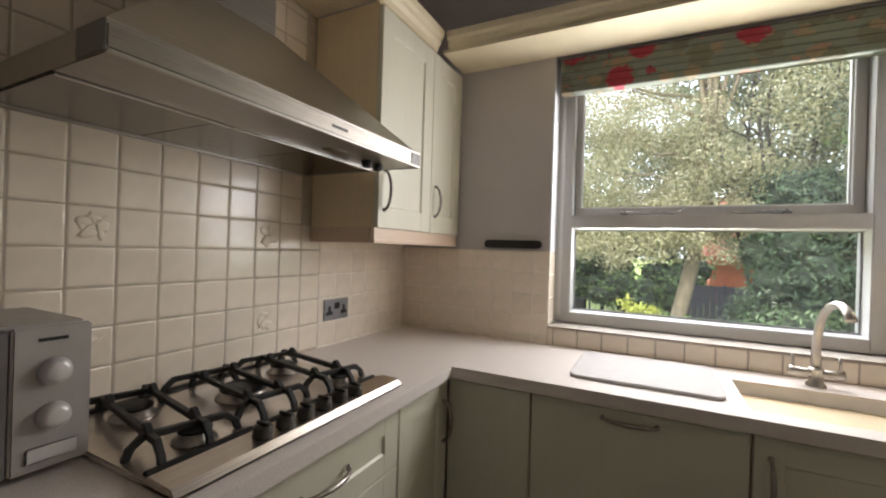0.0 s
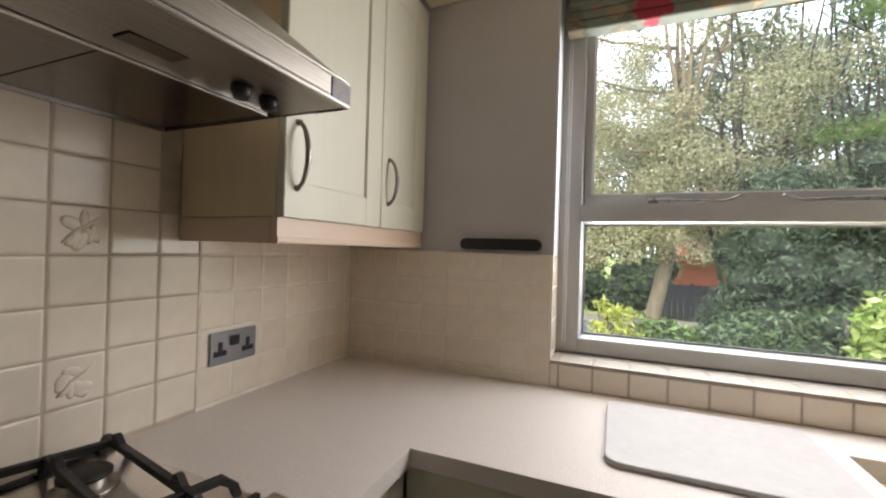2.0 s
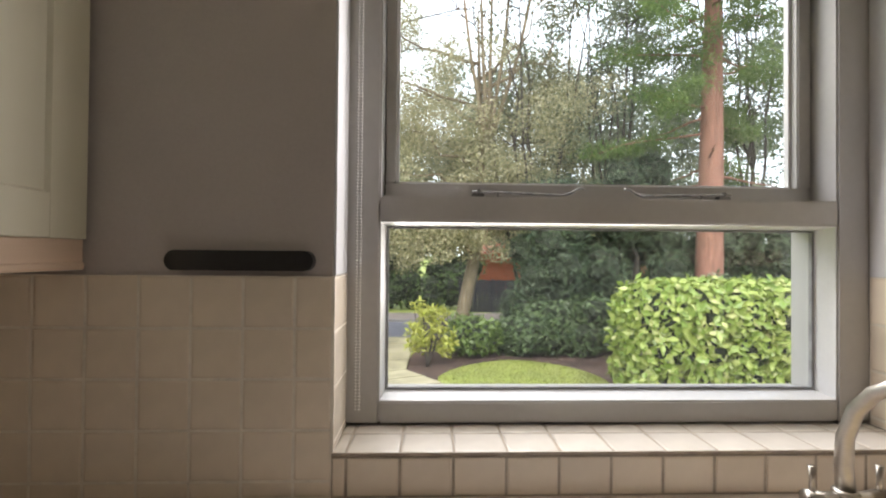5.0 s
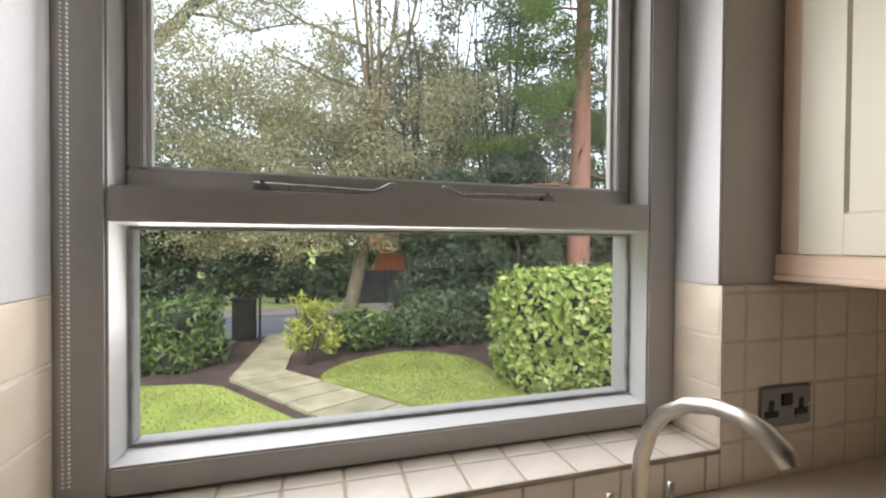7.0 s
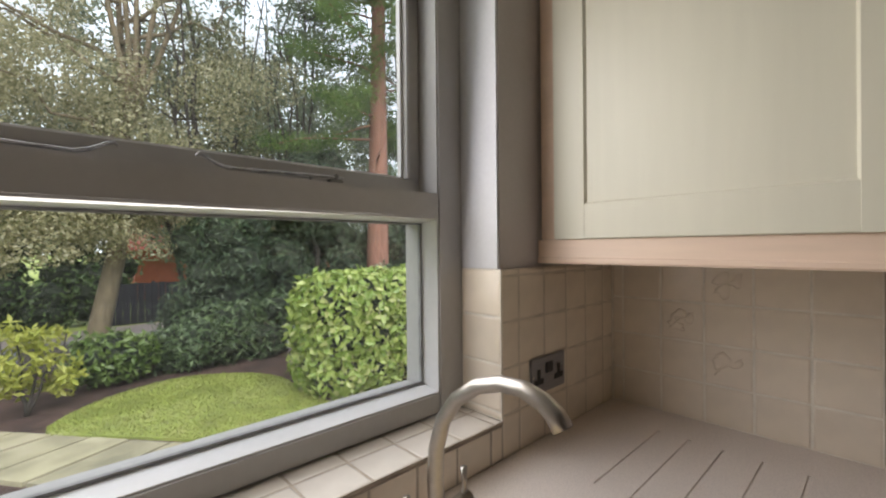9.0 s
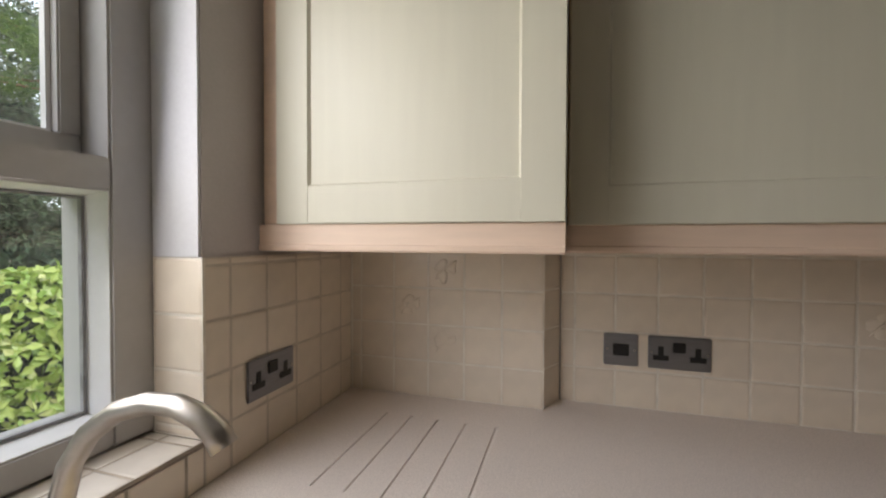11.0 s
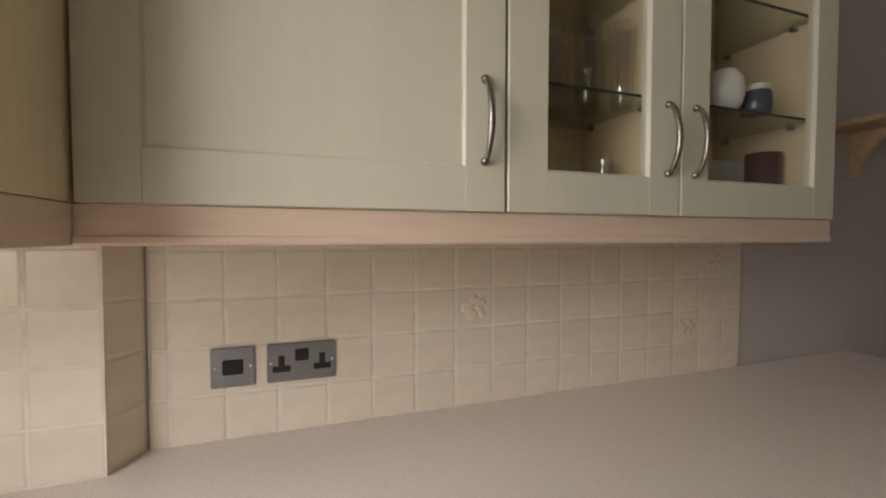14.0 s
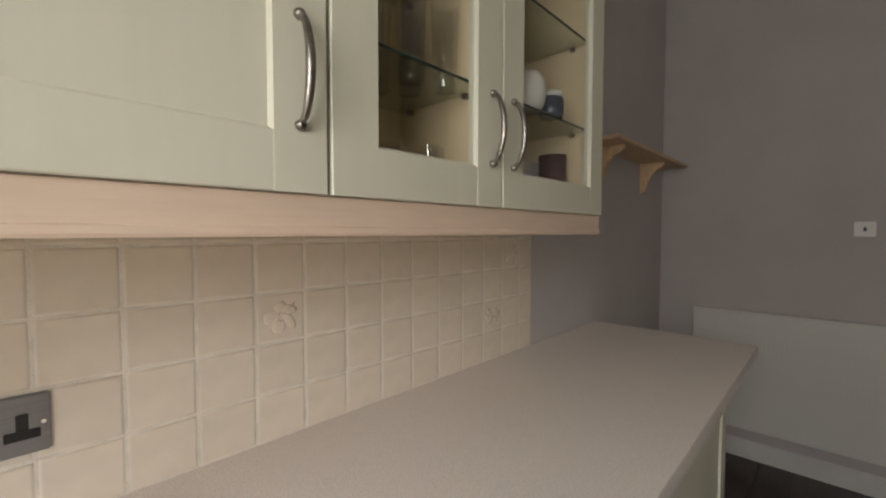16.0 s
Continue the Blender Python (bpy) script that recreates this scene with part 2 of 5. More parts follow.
FLOOR = mat("dark_brown_floorboard", (0.035, 0.02, 0.016), 0.35, scale=9, var=0.35, bump=0.15, bump_scale=60, stretch=(8, 0.6, 1), rnd=0.2)
PINE = mat("pale_pine", (0.62, 0.44, 0.26), 0.5, scale=8, var=0.15, bump=0.08, bump_scale=60, stretch=(8, 0.6, 8))
# window panes carry a faint whitish veil in place of glare
GLASS = glass_mat("window_glass", haze=0.009)
CAB_GLASS = glass_mat("cabinet_glass", (0.96, 0.97, 0.95), 0.04)
SHELF_GLASS = glass_mat("shelf_glass", (0.9, 0.93, 0.9), 0.05)
GLASS_EDGE = mat("dark_glass_edge", (0.03, 0.05, 0.04), 0.15)
WARE = glass_mat("drinking_glass", (0.97, 0.97, 0.96), 0.28)
CERAMIC = mat("white_ceramic", (0.75, 0.73, 0.7), 0.2, scale=10, var=0.03)
BLUE = mat("blue_glaze", (0.07, 0.08, 0.11), 0.2, scale=30, var=0.3)
PLUM = mat("dark_plum_glaze", (0.1, 0.05, 0.05), 0.25, scale=20, var=0.2)
FABRIC = fabric_mat("floral_cloth")
PAPER = mat("white_card", (0.7, 0.69, 0.67), 0.7, scale=10, var=0.03)

# ---- mesh helpers ----


def mesh_ob(name, bm, material, parent=None, smooth=False):
    me = bpy.data.meshes.new(name)
    bm.to_mesh(me)
    bm.free()
    if smooth:
        me.polygons.foreach_set("use_smooth", [True] * len(me.polygons))
    me.materials.append(material)
    ob = new(name, me)
    if parent:
        ob.parent = parent
    return ob


def part(name, bm, material, parent, label="", smooth=False):
    ob = mesh_ob(name, bm, material, parent, smooth)
    return tagged(ob, label) if label else ob


def thing(name, m, label, category, group="", kind=""):
    ob = new(name)
    ob.empty_display_size = 0.1
    ob.matrix_world = m
    return tagged(ob, label, category, group, kind)


def box(bm, x0, y0, z0, x1, y1, z1, bevel=0.0, seg=2):
    """A box from corner to corner, its edges rounded by bevel."""
    r = bmesh.ops.create_cube(bm, size=1.0)
    vs = r["verts"]
    for v in vs:
        v.co = Vector(((x0 + x1) / 2 + v.co.x * (x1 - x0), (y0 + y1) / 2 + v.co.y * (y1 - y0), (z0 + z1) / 2 + v.co.z * (z1 - z0)))
    if bevel:
        es = list({e for v in vs for e in v.link_edges})
        bmesh.ops.bevel(bm, geom=es, offset=bevel, segments=seg, affect="EDGES", clamp_overlap=True)
    return bm


def B():
    return bmesh.new()


def boxes(*rows, bevel=0.0):
    bm = B()
    for r in rows:
        box(bm, *r, bevel=bevel)
    return bm


def tube(bm, pts, radii, seg=10, flat=1.0, caps=True):
    """A tube along pts; radii one number or one for each point; flat squeezes it sideways."""
    pts = [Vector(p) for p in pts]
    if isinstance(radii, (int, float)):
        radii = [radii] * len(pts)
    rings, up = [], None
    for i, p in enumerate(pts):
        d = (pts[min(i + 1, len(pts) - 1)] - pts[max(i - 1, 0)]).normalized()
        if up is None:
            up = Vector((0, 0, 1)) if abs(d.z) < 0.9 else Vector((0, 1, 0))
        side = d.cross(up).normalized()
        up = side.cross(d).normalized()
        rings.append([bm.verts.new(p + (side * math.cos(a) + up * math.sin(a) * flat) * radii[i]) for a in [2 * math.pi * k / seg for k in range(seg)]])
    for r0, r1 in zip(rings, rings[1:]):
        for k in range(seg):
            bm.faces.new((r0[k], r0[(k + 1) % seg], r1[(k + 1) % seg], r1[k]))
    if caps:
        bm.faces.new(rings[0][::-1])
        bm.faces.new(rings[-1])
    return bm


def lathe(bm, profile, centre, seg=20, axis="Z"):
    """A turned shape from (radius, height) pairs about centre."""
    rings = []
    for r, h in profile:
        ring = []
        for k in range(seg):
            a = 2 * math.pi * k / seg
            p = (r * math.cos(a), r * math.sin(a), h)
            if axis == "X":
                p = (h, p[0], p[1])
            elif axis == "Y":
                p = (p[0], -h, p[1])
            ring.append(bm.verts.new(Vector(centre) + Vector(p)))
        rings.append(ring)
    for r0, r1 in zip(rings, rings[1:]):
        for k in range(seg):
            bm.faces.new((r0[k], r0[(k + 1) % seg], r1[(k + 1) % seg], r1[k]))
    bm.faces.new(rings[0][::-1])
    bm.faces.new(rings[-1])
    bmesh.ops.recalc_face_normals(bm, faces=bm.faces)
    return bm


def extrude_profile(bm, prof, a, b, axis):
    """A closed profile run from a to b along axis. Profile pairs: for X (y, z), for Y (x, z), for Z (x, y)."""
    def p(u, v, t):
        return (t, u, v) if axis == "X" else (u, t, v) if axis == "Y" else (u, v, t)
    r0 = [bm.verts.new(p(u, v, a)) for u, v in prof]
    r1 = [bm.verts.new(p(u, v, b)) for u, v in prof]
    n = len(prof)
    for k in range(n):
        bm.faces.new((r0[k], r0[(k + 1) % n], r1[(k + 1) % n], r1[k]))
    bm.faces.new(r0[::-1])
    bm.faces.new(r1)
    bmesh.ops.recalc_face_normals(bm, faces=bm.faces)
    return bm


def structure(name, bm, material, label="", category="", smooth=False):
    return tagged(mesh_ob(name, bm, material, None, smooth), label, category, "", "structure")


# ---- room: plan ----
XW, XE, YN, YS, ZC = -0.811, 1.752, 4.254, 0.315, 3.0   # wall faces behind the tiles, ceiling
PIER_X, PIER_Y = 1.667, 3.688
WX0, WX1, SILL, HEAD = -0.045, 1.134, 0.987, 2.205        # window reveal
CT = 0.91                                                # worktop top
OUT = 4.56                                               # outer face of the window wall

structure("floor", boxes((XW + 0.001, YS + 0.001, -0.12, XE - 0.001, YN - 0.001, -0.012)), FLOOR, "dark brown boarded kitchen floor", "floor")
structure("ceiling", boxes((XW - 0.2, YS - 0.2, ZC, XE + 0.2, OUT, ZC + 0.12)), CEIL, "plain white painted ceiling", "ceiling")
WALL_W = structure("wall_west", boxes((XW - 0.2, YS - 0.2, -0.9, XW, OUT, ZC)), PAINT_GREY, "grey painted kitchen wall, cream tiled over the worktop", "wall")
WALL_E = structure("wall_east", boxes((XE, YS - 0.2, -0.9, XE + 0.2, OUT, ZC), (PIER_X, PIER_Y + 0.003, -0.012, XE, YN, ZC)), PAINT_GREY, "grey painted kitchen wall with a shallow tiled pier", "wall")
part("pier_splay", extrude_profile(B(), [(PIER_X + 0.0005, PIER_Y + 0.003), (XE, PIER_Y + 0.003), (XE, 3.646)], -0.012, 1.335, "Z"), PAINT_GREY, WALL_E)
WALL_S = structure("wall_south", boxes((XW, YS - 0.2, -0.9, XE, YS, ZC)), PAINT_GREY, "plain grey painted end wall", "wall")
WALL_N = structure("wall_north", boxes((XW, YN, -0.9, WX0, OUT, ZC), (WX1, YN, -0.9, XE, OUT, ZC), (WX0, YN, -0.9, WX1, OUT, SILL), (WX0, YN, HEAD, WX1, OUT, ZC)), PAINT_GREY, "grey painted window wall with tiled splashback", "wall")
structure("baseboard", boxes((XW, YS, -0.012, XE, YS + 0.016, 0.11), bevel=0.004), SKIRT, "white painted skirting board", "baseboard")
structure("trim", boxes((WX1 - 0.006, YN + 0.002, 1.325, WX1 - 0.001, 4.364, HEAD), (WX0 + 0.001, YN + 0.002, 1.325, WX0 + 0.006, 4.364, HEAD)), PAINT_REVEAL, "window reveal lining with sky light in its pale colour", "reveal")

# ---- window ----
WIN = tagged(new("window_1"), "grey white painted window with a fixed lower light and opening upper light", "window", "", "structure")
FY0, FY1 = 4.366, 4.49
LX, RX = 0.031, 1.056
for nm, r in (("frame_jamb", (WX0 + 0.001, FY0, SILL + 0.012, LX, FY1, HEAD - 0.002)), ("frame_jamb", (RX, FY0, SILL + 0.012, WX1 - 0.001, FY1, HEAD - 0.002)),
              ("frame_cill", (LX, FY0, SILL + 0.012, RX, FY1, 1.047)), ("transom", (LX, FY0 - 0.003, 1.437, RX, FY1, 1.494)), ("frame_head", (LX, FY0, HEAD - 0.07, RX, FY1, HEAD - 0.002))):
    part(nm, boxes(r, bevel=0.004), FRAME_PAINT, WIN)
# glazing beads and seal of the fixed light
gy = 4.424
def bead_bar(prof, a, b, axis):
    part("glazing_bead", extrude_profile(B(), prof, a, b, axis), BEAD_PAINT, WIN, "pale painted sloping glazing bead, brightened for sky light")


bead_bar([(4.37, 1.0455), (4.37, 1.0475), (gy, 1.057), (gy, 1.0455)], LX, RX, "X")
bead_bar([(4.37, 1.4385), (4.37, 1.4365), (gy, 1.429), (gy, 1.4385)], LX, RX, "X")
bead_bar([(LX - 0.001, 4.37), (LX + 0.001, 4.37), (LX + 0.009, gy), (LX - 0.001, gy)], 1.0475, 1.4365, "Z")
bead_bar([(RX + 0.001, 4.37), (RX - 0.001, 4.37), (RX - 0.009, gy), (RX + 0.001, gy)], 1.0475, 1.4365, "Z")
for r in ((LX + 0.009, 4.415, 1.057, RX - 0.009, 4.4235, 1.062), (LX + 0.009, 4.415, 1.425, RX - 0.009, 4.4235, 1.429), (LX + 0.009, 4.415, 1.062, LX + 0.014, 4.4235, 1.425), (RX - 0.014, 4.415, 1.062, RX - 0.009, 4.4235, 1.425)):
    part("seal", boxes(r), GASKET, WIN, "grey glazing seal")
pane = part("pane", boxes((LX + 0.004, gy + 0.001, 1.05, RX - 0.004, gy + 0.005, 1.436)), GLASS, WIN, "clear fixed window pane")
pane.visible_shadow = False
# opening upper sash
SX0, SX1, SZ0, SZ1 = LX + 0.002, RX - 0.002, 1.497, HEAD - 0.072
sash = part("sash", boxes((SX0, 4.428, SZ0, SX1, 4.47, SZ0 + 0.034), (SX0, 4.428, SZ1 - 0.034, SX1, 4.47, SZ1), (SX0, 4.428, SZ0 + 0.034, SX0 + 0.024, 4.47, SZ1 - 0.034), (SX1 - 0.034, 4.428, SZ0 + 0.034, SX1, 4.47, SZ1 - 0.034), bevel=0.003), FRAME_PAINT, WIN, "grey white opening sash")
part("bead", boxes((SX0 + 0.024, 4.447, SZ0 + 0.034, SX1 - 0.034, 4.46, SZ0 + 0.041), (SX0 + 0.024, 4.447, SZ0 + 0.041, SX0 + 0.031, 4.46, SZ1 - 0.034), (SX1 - 0.041, 4.447, SZ0 + 0.041, SX1 - 0.034, 4.46, SZ1 - 0.034)), BEAD_PAINT, sash)
pane = part("pane", boxes((SX0 + 0.02, 4.4615, SZ0 + 0.03, SX1 - 0.03, 4.466, SZ1 - 0.03)), GLASS, sash, "clear upper window pane")
pane.visible_shadow = False


def stay(x0, x1):
    """A casement stay lying on the transom: a peg arm with a curled end."""
    bm = B()
    d = 1 if x1 > x0 else -1
    pts = [(x0 + (x1 - x0) * k / 12, 4.41, 1.512 - 0.006 * k / 10) for k in range(10)]
    pts += [(x1 - d * 0.045, 4.406, 1.505), (x1 - d * 0.03, 4.403, 1.509), (x1 - d * 0.012, 4.401, 1.519), (x1 - d * 0.003, 4.4, 1.521), (x1, 4.399, 1.517)]
    tube(bm, pts, [0.0036] * 10 + [0.0038, 0.0038, 0.0036, 0.0032, 0.0028], 8, 0.75)
    s = part("casement_stay", bm, STAY_METAL, WIN, "worn bright metal casement stay", True)
    part("stay_bracket", boxes((min(x0, x0 + d * 0.028), 4.408, 1.4955, max(x0, x0 + d * 0.028), 4.427, 1.508), (min(x0 + d * 0.012, x0 + d * 0.02), 4.404, 1.508, max(x0 + d * 0.012, x0 + d * 0.02), 4.418, 1.517), bevel=0.002), DULL, s)
    part("stay_pin", tube(B(), [(x0 + d * 0.012, 4.418, 1.4985), (x0 + d * 0.21, 4.418, 1.4985)], 0.003, 8), DULL, s, "", True)
    part("peg", lathe(B(), [(0.004, 0.0), (0.003, 0.006), (0.0038, 0.012)], (x0 + d * 0.062, 4.42, 1.501), 10), STAY_METAL, s, "", True)


stay(0.234, 0.49)
stay(0.842, 0.585)

# roman blind drawn up under the soffit
blind = thing("roman_blind", pose(0.5445, 4.31, 2.028), "raised floral roman blind in sage green and red cloth", "blind")
bm = B()
prof = []
for k in range(5):
    z = 0.004 + k * 0.03
    prof += [(-0.03 - 0.0015 * k, z), (-0.0345 - 0.0015 * k, z + 0.003), (-0.036 - 0.0015 * k, z + 0.024), (-0.033 - 0.0015 * k, z + 0.0275)]
prof += [(-0.02, 0.162), (0.02, 0.162), (0.02, 0.004)]
extrude_profile(bm, prof, -0.562, 0.562, "X")
part("cloth", bm, FABRIC, blind)
part("headrail", boxes((-0.562, -0.018, 0.162, 0.562, 0.022, 0.173)), FRAME_PAINT, blind)
bm = B()
for k in range(170):
    for dx in (-0.004, 0.004):
        bmesh.ops.create_icosphere(bm, subdivisions=1, radius=0.0024, matrix=Matrix.Translation((-0.556 + dx, 0.032, 0.16 - k * 0.0068)))
part("bead_chain", bm, PAPER, blind, "white beaded pull chain", True)

# ---- worktop: one height field with the sink opening and the draining grooves ----
CWF, CNF, CEF, CEE, CWS = -0.247, 3.7, 1.115, 1.365, 1.2
SNK = (0.618, 3.772, 1.085, 4.088)
GROOVES = [3.782, 3.856, 3.928, 3.998, 4.066]
xs = [XW + 0.004, CWF, SNK[0], SNK[2], CEF, 1.19, 1.522, PIER_X - 0.003, XE - 0.004]
ys = [CWS, CEE, CNF, PIER_Y - 0.001, SNK[1], SNK[3], YN - 0.003]
for g in GROOVES:
    ys += [g - 0.0035, g + 0.0035]
xs, ys = sorted(set(xs)), sorted(set(ys))


def top_height(x, y):
    inside = x < CWF or (y > CNF) or (x > CEF and y > CEE)
    if not inside or (y > PIER_Y - 0.001 and x > PIER_X - 0.003):
        return None
    if SNK[0] < x < SNK[2] and SNK[1] < y < SNK[3]:
        return None
    if 1.19 < x < 1.522 and any(abs(y - g) < 0.0035 for g in GROOVES):
        return CT - 0.0025
    return CT


def height_slab(bm, xs, ys, fn, under):
    vm = {}

    def v(*c):
        k = tuple(round(q, 4) for q in c)
        if k not in vm:
            vm[k] = bm.verts.new(c)
        return vm[k]
    hs = [[fn((xs[i] + xs[i + 1]) / 2, (ys[j] + ys[j + 1]) / 2) for j in range(len(ys) - 1)] for i in range(len(xs) - 1)]
    at = lambda i, j: hs[i][j] if 0 <= i < len(xs) - 1 and 0 <= j < len(ys) - 1 else None
    for i in range(len(xs) - 1):
        for j in range(len(ys) - 1):
            h = hs[i][j]
            if h is None:
                continue
            x0, x1, y0, y1 = xs[i], xs[i + 1], ys[j], ys[j + 1]
            bm.faces.new((v(x0, y0, h), v(x1, y0, h), v(x1, y1, h), v(x0, y1, h)))
            bm.faces.new((v(x0, y1, under), v(x1, y1, under), v(x1, y0, under), v(x0, y0, under)))
            for di, dj, a, b in ((-1, 0, (x0, y1), (x0, y0)), (1, 0, (x1, y0), (x1, y1)), (0, -1, (x0, y0), (x1, y0)), (0, 1, (x1, y1), (x0, y1))):
                o = at(i + di, j + dj)
                low = under if o is None else o
                if low < h - 1e-6:
                    bm.faces.new((v(*a, low), v(*b, low), v(*b, h), v(*a, h)))
    return bm


wt = tagged(mesh_ob("worktop", height_slab(B(), xs, ys, top_height, CT - 0.04), WORKTOP), "beige grey speckled stone worktop with draining grooves", "worktop")
bev = wt.modifiers.new("edge", "BEVEL")
bev.width, bev.segments, bev.limit_method, bev.angle_limit = 0.002, 2, "ANGLE", radians(60)

# ---- sink and tap ----
sink = thing("kitchen_sink", pose((SNK[0] + SNK[2]) / 2, (SNK[1] + SNK[3]) / 2, CT - 0.19), "white composite sink let into the worktop", "sink")
hw, hd = (SNK[2] - SNK[0]) / 2, (SNK[3] - SNK[1]) / 2
bm = B()
rings = []
for inset, z in ((-0.012, 0.149), (-0.001, 0.149), (0.001, 0.182), (0.012, 0.05), (0.03, 0.022), (0.06, 0.018)):
    ring = []
    rad = 0.03 if z < 0.1 else 0.02
    for cx, cy, a0 in ((1, 1, 0), (-1, 1, 90), (-1, -1, 180), (1, -1, 270)):
        for k in range(5):
            a = radians(a0 + 22.5 * k)
            ring.append(bm.verts.new((cx * (hw - inset - rad) + rad * math.cos(a), cy * (hd - inset - rad) + rad * math.sin(a), z)))
    rings.append(ring)
for r0, r1 in zip(rings[2:], rings[3:]):
    for k in range(20):
        bm.faces.new((r0[k], r0[(k + 1) % 20], r1[(k + 1) % 20], r1[k]))
bm.faces.new(rings[-1])
for ring in rings[:2]:
    bmesh.ops.delete(bm, geom=ring, context="VERTS")
bmesh.ops.recalc_face_normals(bm, faces=bm.faces)
bmesh.ops.reverse_faces(bm, faces=bm.faces)
part("basin", bm, SINK_WHITE, sink, "", True)
part("overflow", boxes((-0.06, hd - 0.022, 0.125, -0.015, hd - 0.004, 0.137), bevel=0.004), BLACK, sink, "dark overflow slot")
part("waste", lathe(B(), [(0.045, 0.0), (0.045, 0.005), (0.03, 0.006), (0.01, 0.003)], (0, 0, 0.017)), CHROME, sink, "chrome waste", True)

tap = thing("mixer_tap", pose(0.856, 4.156, CT), "satin nickel swan neck mixer tap with two levers", "tap")
part("base", lathe(B(), [(0.027, 0), (0.027, 0.006), (0.02, 0.014), (0.018, 0.05), (0.02, 0.055), (0.017, 0.06)], (0, 0, 0)), TAP_STEEL, tap, "", True)
bm = B()
arc = [(0, 0, 0.05), (0, 0.004, 0.1), (0, 0.001, 0.15), (0.001, -0.015, 0.2), (0.002, -0.043, 0.238), (0.004, -0.082, 0.266), (0.006, -0.123, 0.279), (0.008, -0.158, 0.28), (0.01, -0.186, 0.271), (0.012, -0.203, 0.258), (0.013, -0.213, 0.243)]
tube(bm, arc, [0.0135, 0.013, 0.0125, 0.012, 0.0115, 0.0112, 0.0112, 0.0116, 0.0124, 0.0132, 0.0138], 18)
part("spout", bm, TAP_STEEL, tap, "", True)
bm = B()
tube(bm, [(-0.07, 0, 0.045), (-0.035, 0, 0.042), (0, 0, 0.042), (0.035, 0, 0.042), (0.07, 0, 0.045)], [0.015, 0.013, 0.014, 0.013, 0.015], 14)
part("crossbar", bm, TAP_STEEL, tap, "", True)
for s in (-1, 1):
    bm = B()
    tube(bm, [(s * 0.06, 0, 0.045), (s * 0.06, 0.0, 0.075), (s * 0.06, 0, 0.1)], [0.0055, 0.004, 0.006], 10)
    part("lever", bm, TAP_STEEL, tap, "", True)

board = thing("chopping_board", pose(0.35, 3.99, CT), "off white chopping board lying on the worktop", "chopping board")
bm = B()
rim = []
for cx, cy, a0 in ((1, 1, 0), (-1, 1, 90), (-1, -1, 180), (1, -1, 270)):
    for k in range(7):
        a = radians(a0 + 15 * k)
        rim.append((cx * 0.185 + 0.035 * math.cos(a), cy * 0.15 + 0.035 * math.sin(a)))
extrude_profile(bm, rim, 0.0005, 0.012, "Z")
o = part("slab", bm, BOARD_WHITE, board)
bv = o.modifiers.new("edge", "BEVEL")
bv.width, bv.segments, bv.limit_method = 0.003, 2, "ANGLE"

# ---- handles, doors, cabinets ----


def bow_handle(parent, x, z, length, upright=True, y=-0.02):
    """A bowed handle standing off the door front (front is -y)."""
    bm = B()
    n = 14
    pts, rad = [], []
    for k in range(n + 1):
        f = k / n
        s = (f - 0.5) * length
        out = y - 0.006 - 0.024 * math.sin(math.pi * f) ** 0.6
        pts.append((x, out, z + s) if upright else (x + s, out, z))
        rad.append(0.0042 + 0.0022 * math.sin(math.pi * f))
    tube(bm, pts, rad, 10)
    for s in (-0.5, 0.5):
        c = (x, y, z + s * length) if upright else (x + s * length, y, z)
        lathe(bm, [(0.0075, -0.001), (0.007, 0.004), (0.0045, 0.01)], c, 12, "Y")
    return part("handle", bm, PEWTER, parent, "aged pewter bow handle", True)


def shaker_door(parent, x0, x1, z0, z1, y=0.0, stile=0.08, name="door", glazed=False, plain=False, rail=0.08):
    """A framed door 20 mm thick, front face at y - 0.02."""
    t = 0.02
    if plain:
        return part(name, boxes((x0, y - t, z0, x1, y, z1), bevel=0.003), DOOR, parent)
    if glazed:
        d = part(name, boxes((x0 + stile - 0.004, y - 0.012, z0 + rail - 0.004, x1 - stile + 0.004, y - 0.008, z1 - rail + 0.004)), CAB_GLASS, parent, "clear glass pane in a cream shaker frame")
        d.visible_shadow = False
    else:
        d = part(name, boxes((x0 + stile - 0.004, y - t + 0.007, z0 + rail - 0.004, x1 - stile + 0.004, y - 0.004, z1 - rail + 0.004)), DOOR, parent)
    c, e = 0.005, 0.002
    for a, b, k in ((x0, x0 + stile, 1), (x1, x1 - stile, -1)):
        part("stile", extrude_profile(B(), [(a, y), (a, y - t + e), (a + k * e, y - t), (b - k * c, y - t), (b, y - t + 0.0075), (b, y)], z0, z1, "Z"), DOOR, d)
    for a, b, k in ((z0, z0 + rail, 1), (z1, z1 - rail, -1)):
        part("rail", extrude_profile(B(), [(y, a), (y - t + e, a), (y - t + 0.0006, a + k * e), (y - t + 0.0006, b - k * c), (y - t + 0.0075, b), (y, b)], x0 + stile - 0.0045, x1 - stile + 0.0045, "X"), DOOR, d)
    return d


def carcass(u, w, d, z0, z1, t=0.016):
    """The panels of an open-fronted cabinet, front at y = 0, back at y = d."""
    for x in (0, w - t):
        part("side_panel", boxes((x, 0, z0, x + t, d, z1)), CARCASS, u)
    part("bottom_panel", boxes((t, 0.001, z0, w - t, d, z0 + t)), CARCASS, u)
    part("top_panel", boxes((t, 0.001, z1 - t, w - t, d, z1)), CARCASS, u)
    part("back_panel", boxes((t, d - 0.006, z0 + t, w - t, d, z1 - t)), CARCASS, u)


DT, DB = 2.17, 1.389        # wall cabinet doors, top and bottom
HZ = 1.545                   # handle centres
